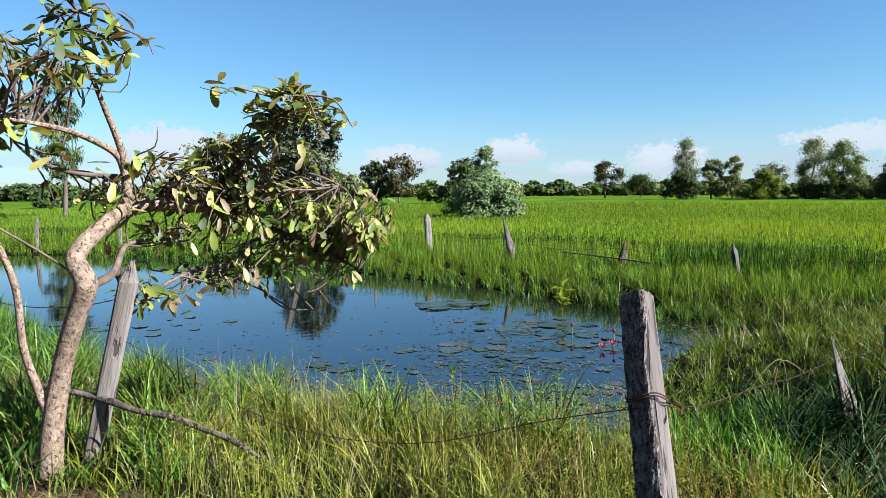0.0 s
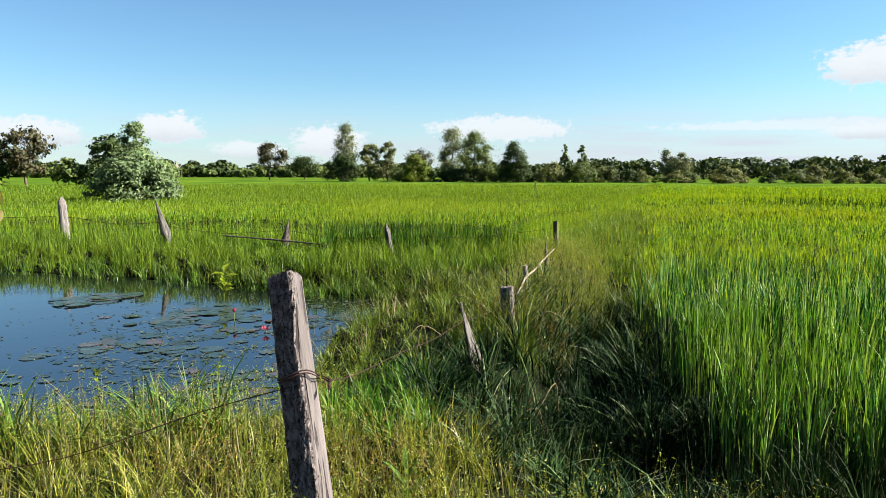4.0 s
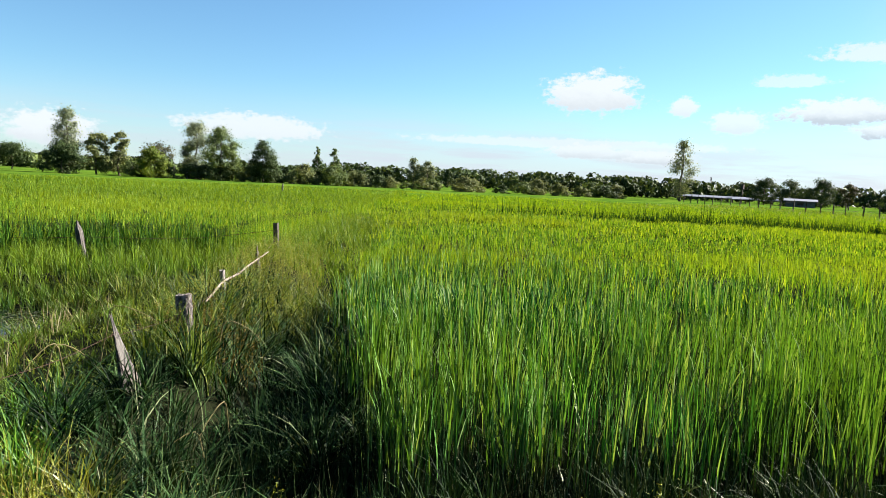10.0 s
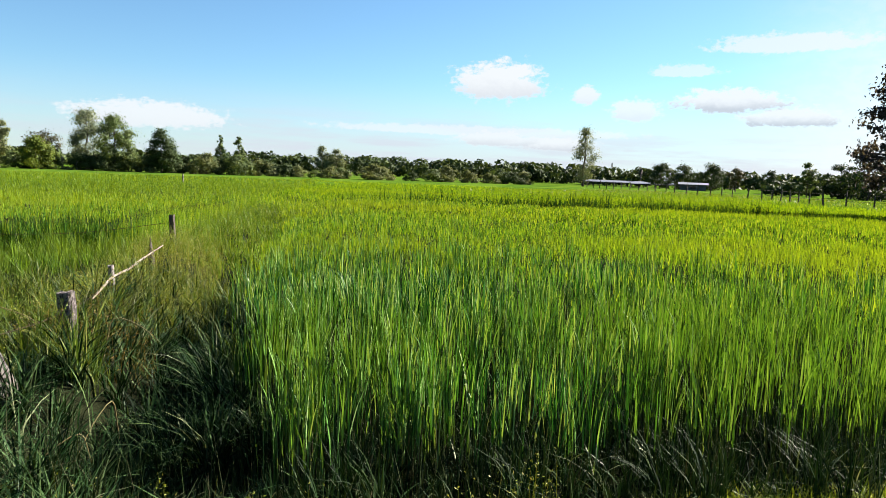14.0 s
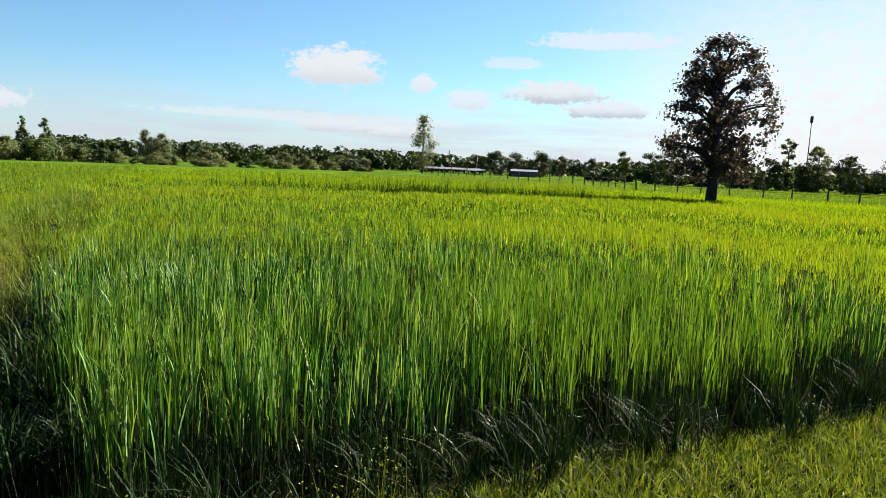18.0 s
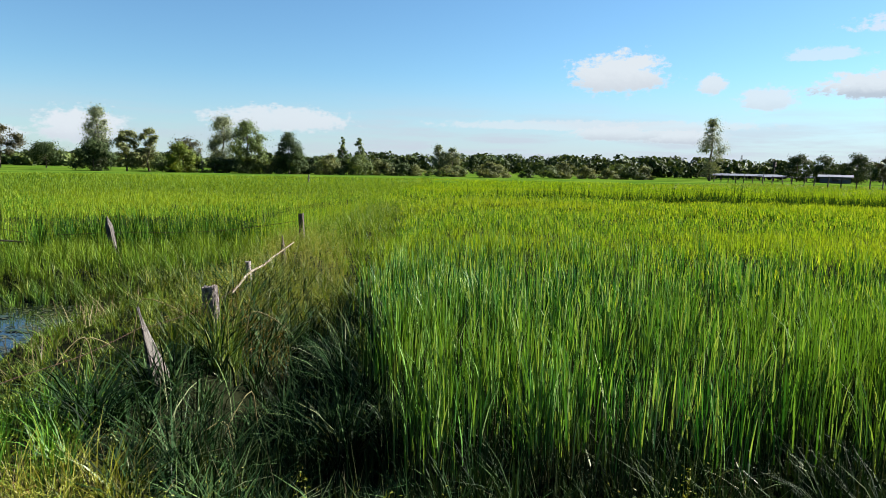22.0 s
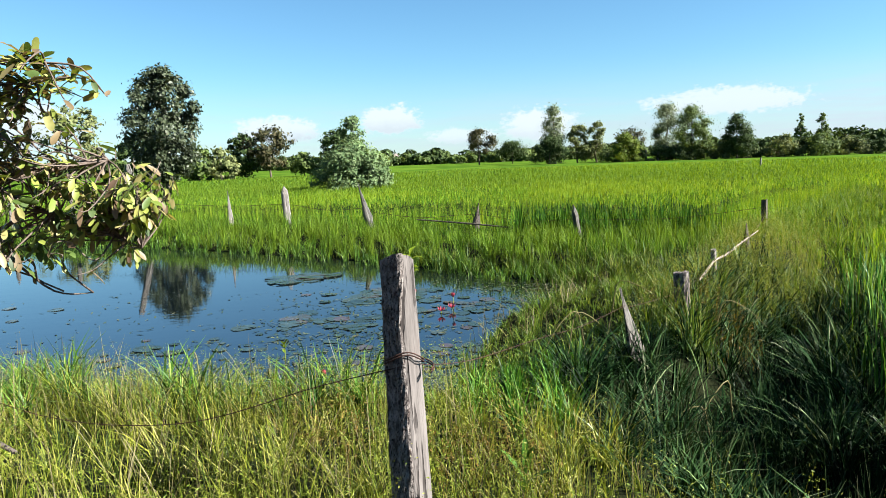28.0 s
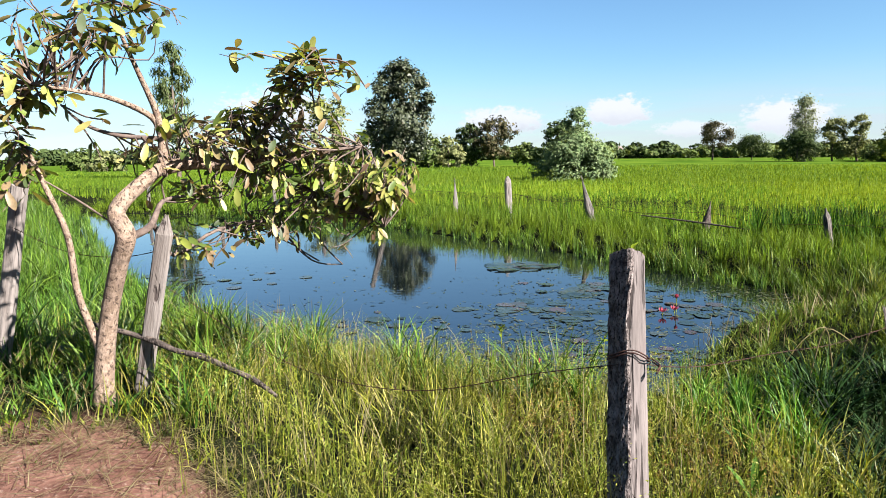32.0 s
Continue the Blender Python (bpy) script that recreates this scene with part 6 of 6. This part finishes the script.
while pos < seg[-1]:
    hx, hy = np.interp(pos, seg, HEDGE[:, 0]), np.interp(pos, seg, HEDGE[:, 1])
    s = r.uniform(0.55, 1.1) * (0.85 if pos < 40 else 0.92)
    hx, hy = hx + r.uniform(-1, 1.5), hy + r.uniform(-1, 1.5)
    m = Matrix.Translation((hx, hy, float(height([hx], [hy])[0]))) @ Euler((0, 0, r.uniform(0, 6.28))).to_matrix().to_4x4() @ Matrix.Diagonal((s * 1.15, s * 1.15, s * r.uniform(0.7, 1.05), 1))
    copy_thing(r.choice(BUSHES), m)
    pos += r.uniform(1.9, 3.3) if pos < 45 else r.uniform(2.2, 4.5)


def far_woods(name, label, a0, a1, dist, tall, mat, per_degree, seed):
    """A distant belt of woodland, all in one mesh."""
    rng = np.random.default_rng(seed)
    n = int((a1 - a0) * per_degree)
    a = np.radians(rng.uniform(a0, a1, n))
    d = dist * rng.uniform(0.94, 1.08, n)
    h = tall * rng.uniform(0.55, 1.15, n)
    w = tall * rng.uniform(0.7, 1.4, n)
    k = np.repeat(np.arange(n), 170)
    p = rng.normal(0, 1, (len(k), 3))
    p /= np.linalg.norm(p, axis=1)[:, None]
    p *= rng.uniform(0.6, 1.0, len(k))[:, None] ** 0.5
    bumps = 1 + 0.2 * np.sin(4 * np.arctan2(p[:, 0], p[:, 1]) + k)
    pts = np.stack([np.sin(a)[k] * d[k] + p[:, 0] * w[k] * 0.6 * bumps, np.cos(a)[k] * d[k] + p[:, 1] * w[k] * 0.6 * bumps, 0.2 + h[k] * (0.5 + 0.5 * p[:, 2])], 1)
    v, t = leaf_cards(pts, dist * 0.0042, rng, out=p + np.array([0, 0, 0.3]))
    tagged(new(name, array_mesh(name, v, t, np.zeros((0, 4), int), mat, False)), label, "woods", kind="stuff")


far_woods("far_woods", "distant dark green belt of trees", -48, 38, 165, 3.4, CROWN["dark"], 2.2, 1)
far_woods("far_woods", "distant green belt of trees", -30, 40, 155, 2.7, CROWN["mid"], 1.4, 2)
far_woods("far_woods", "distant dark belt of trees", 38, 76, 175, 4.6, CROWN["dark"], 3.0, 3)
far_woods("far_woods", "distant dark belt of trees on the sun's side", 76, 125, 185, 4.6, CROWN["dark"], 2.6, 4)

far_woods("far_undergrowth", "dark bushes under the far row of trees", 84, 113, 122, 2.3, CROWN["dark"], 2.6, 5)

# ---- far fence, sheds and masts ----
FAR_FENCE = np.array([(112.0, 40.0), (95.0, 25.0), (78.0, 8.5), (64.5, 2.0), (60.0, -8.0), (55.0, -18.0), (50.0, -27.0), (46.0, -34.0)])


def far_fence():
    root = tagged(new("field_fence"), "weathered post and wire fence beyond the paddy", "fence")
    seg = np.concatenate([[0], np.cumsum(np.hypot(*np.diff(FAR_FENCE, axis=0).T))])
    r = random.Random(3)
    me = [post_mesh((0, 0, -0.1), (r.uniform(-0.06, 0.06), 0, r.uniform(1.2, 1.5)), 0.13, 0.13, 0.4, 0.1, 200 + k, M_DARKWOOD, 6, 4) for k in range(5)]
    s = 0.0
    while s < seg[-1]:
        ob = new("post", r.choice(me))
        ob.parent = root
        ob.location = (float(np.interp(s, seg, FAR_FENCE[:, 0])), float(np.interp(s, seg, FAR_FENCE[:, 1])), 0.0)
        ob.rotation_euler = (r.gauss(0, 0.04), r.gauss(0, 0.04), r.uniform(0, 6))
        s += r.uniform(1.9, 3.0)
    for h in (0.5, 1.0):
        part("wire", Heap().add(tube([(x, y, h) for x, y in FAR_FENCE], [0.012] * len(FAR_FENCE), 4, 6)).mesh("wire", M_RUST), None, root)


far_fence()
M_ROOF = solid("sheet_roof", (0.07, 0.10, 0.17), (0.13, 0.17, 0.24), 0.8, 0.7, 0.1)
M_WALL = solid("plaster_wall", (0.15, 0.17, 0.20), (0.25, 0.27, 0.29), 1.2, 0.9, 0.1)
M_TILE = solid("faded_roof", (0.30, 0.24, 0.21), (0.45, 0.38, 0.34), 1.2, 0.8, 0.1)


def box_verts(x0, x1, y0, y1, z0, z1):
    v = [(x, y, z) for z in (z0, z1) for x, y in ((x0, y0), (x1, y0), (x1, y1), (x0, y1))]
    return v, [(0, 3, 2, 1), (4, 5, 6, 7), (0, 1, 5, 4), (1, 2, 6, 5), (2, 3, 7, 6), (3, 0, 4, 7)]


def shed(name, label, x, y, turn, long, deep, eaves, ridge, roof, wall=True):
    root = tagged(new(name), label, "building")
    root.location, root.rotation_euler = (x, y, 0.0), (0, 0, turn)
    if wall:
        body = part("wall", Heap().add(box_verts(-long / 2, long / 2, -deep / 2, deep / 2, 0, eaves)).mesh("wall", M_WALL, False), None, root)
        dark = box_verts(-0.5, 0.5, -deep / 2 - 0.03, -deep / 2 + 0.1, 0.3, eaves * 0.75)
        for k in range(max(1, int(long / 3))):
            ob = part("opening", mesh_of("opening", dark[0], dark[1], M_DARKWOOD), None, body, "dark doorway")
            ob.location.x = -long / 2 + (k + 0.5) * long / max(1, int(long / 3))
    else:
        for k in range(int(long / 2.5) + 1):
            for s in (-1, 1):
                px = -long / 2 + k * 2.5
                part("post", mesh_of("post", *box_verts(px - 0.08, px + 0.08, s * deep / 2 - 0.08, s * deep / 2 + 0.08, 0, eaves), M_DARKWOOD), None, root)
    L, D = long / 2 + 0.4, deep / 2 + 0.4
    for s in (-1, 1):
        v = [(-L, 0, ridge), (L, 0, ridge), (L, s * D, eaves), (-L, s * D, eaves)]
        v += [(a, b, c - 0.08) for a, b, c in v]
        part("roof", mesh_of("roof", v, [(0, 1, 2, 3), (7, 6, 5, 4), (0, 4, 5, 1), (1, 5, 6, 2), (2, 6, 7, 3), (3, 7, 4, 0)], roof), None, root, "pale metal sheet roof")


shed("barn", "long low open barn with a pale metal roof", 147.0, 47.0, radians(-72), 13, 5, 0.9, 1.3, M_ROOF, False)
shed("barn", "long low open barn with a pale metal roof", 148.0, 37.5, radians(-74), 10, 5, 0.8, 1.2, M_ROOF, False)
shed("shed", "small grey shed with a shallow sheet roof", 138.0, 27.8, radians(-78), 4.8, 4, 1.1, 1.5, M_ROOF)
shed("house", "small far house with a faded roof among trees", 20.5, 168.0, radians(8), 6, 5, 1.5, 3.0, M_TILE)
shed("house", "small far house with a faded roof among trees", 34.0, 170.0, radians(12), 5, 5, 1.5, 2.9, M_TILE)


def mast(name, label, x, y, top, thick, head=False, lattice=False):
    root = tagged(new(name), label, "mast")
    root.location = (x, y, 0)
    if lattice:
        for a in range(3):
            c, s = math.cos(a * 2.1) * thick * 2, math.sin(a * 2.1) * thick * 2
            part("leg", Heap().add(tube([(c, s, 0), (c * 0.3, s * 0.3, top)], [thick * 0.35, thick * 0.25], 5, 6)).mesh("leg", M_DARKWOOD), None, root)
        for k in range(9):
            z = top * (k + 0.5) / 9
            q = thick * 2 * (1 - 0.7 * z / top)
            part("brace", Heap().add(tube([(q, 0, z), (-q * 0.5, q * 0.87, z + 0.3), (-q * 0.5, -q * 0.87, z), (q, 0, z + 0.3)], [thick * 0.2] * 4, 4, 1)).mesh("brace", M_DARKWOOD), None, root)
    else:
        part("pole", Heap().add(tube([(0, 0, 0), (0, 0, top)], [thick, thick * 0.7], 6, 2)).mesh("pole", M_DARKWOOD), None, root)
    if head:
        part("head", Heap().add(box_verts(-thick * 2.6, thick * 2.6, -thick * 2, thick * 2, top - 0.1, top + 0.9)).mesh("head", M_DARKWOOD, False), None, root)


mast("mast", "thin mast with lamps at its head", 119.0, -21.0, 10.7, 0.09, True)
mast("mast", "far lattice radio mast", 238.6, 76.8, 7.4, 0.28, False, True)
mast("water_tank_stand", "far dark water tank on a pole", 150.0, 41.5, 3.0, 0.12, True)
fence_post((31.8, 41.4, 0), (31.8, 41.4, 0.68), 0.10, M_PALE, "thin white marker post at the paddy's edge", 31)
for k in range(5):
    gx, gy = 45.5 + k * 1.5, 82.6 - 0.5 * k
    fence_post((gx, gy, 0), (gx, gy, 1.6), 0.2, M_PALE, "pale gate post at the field's edge", 32 + k)
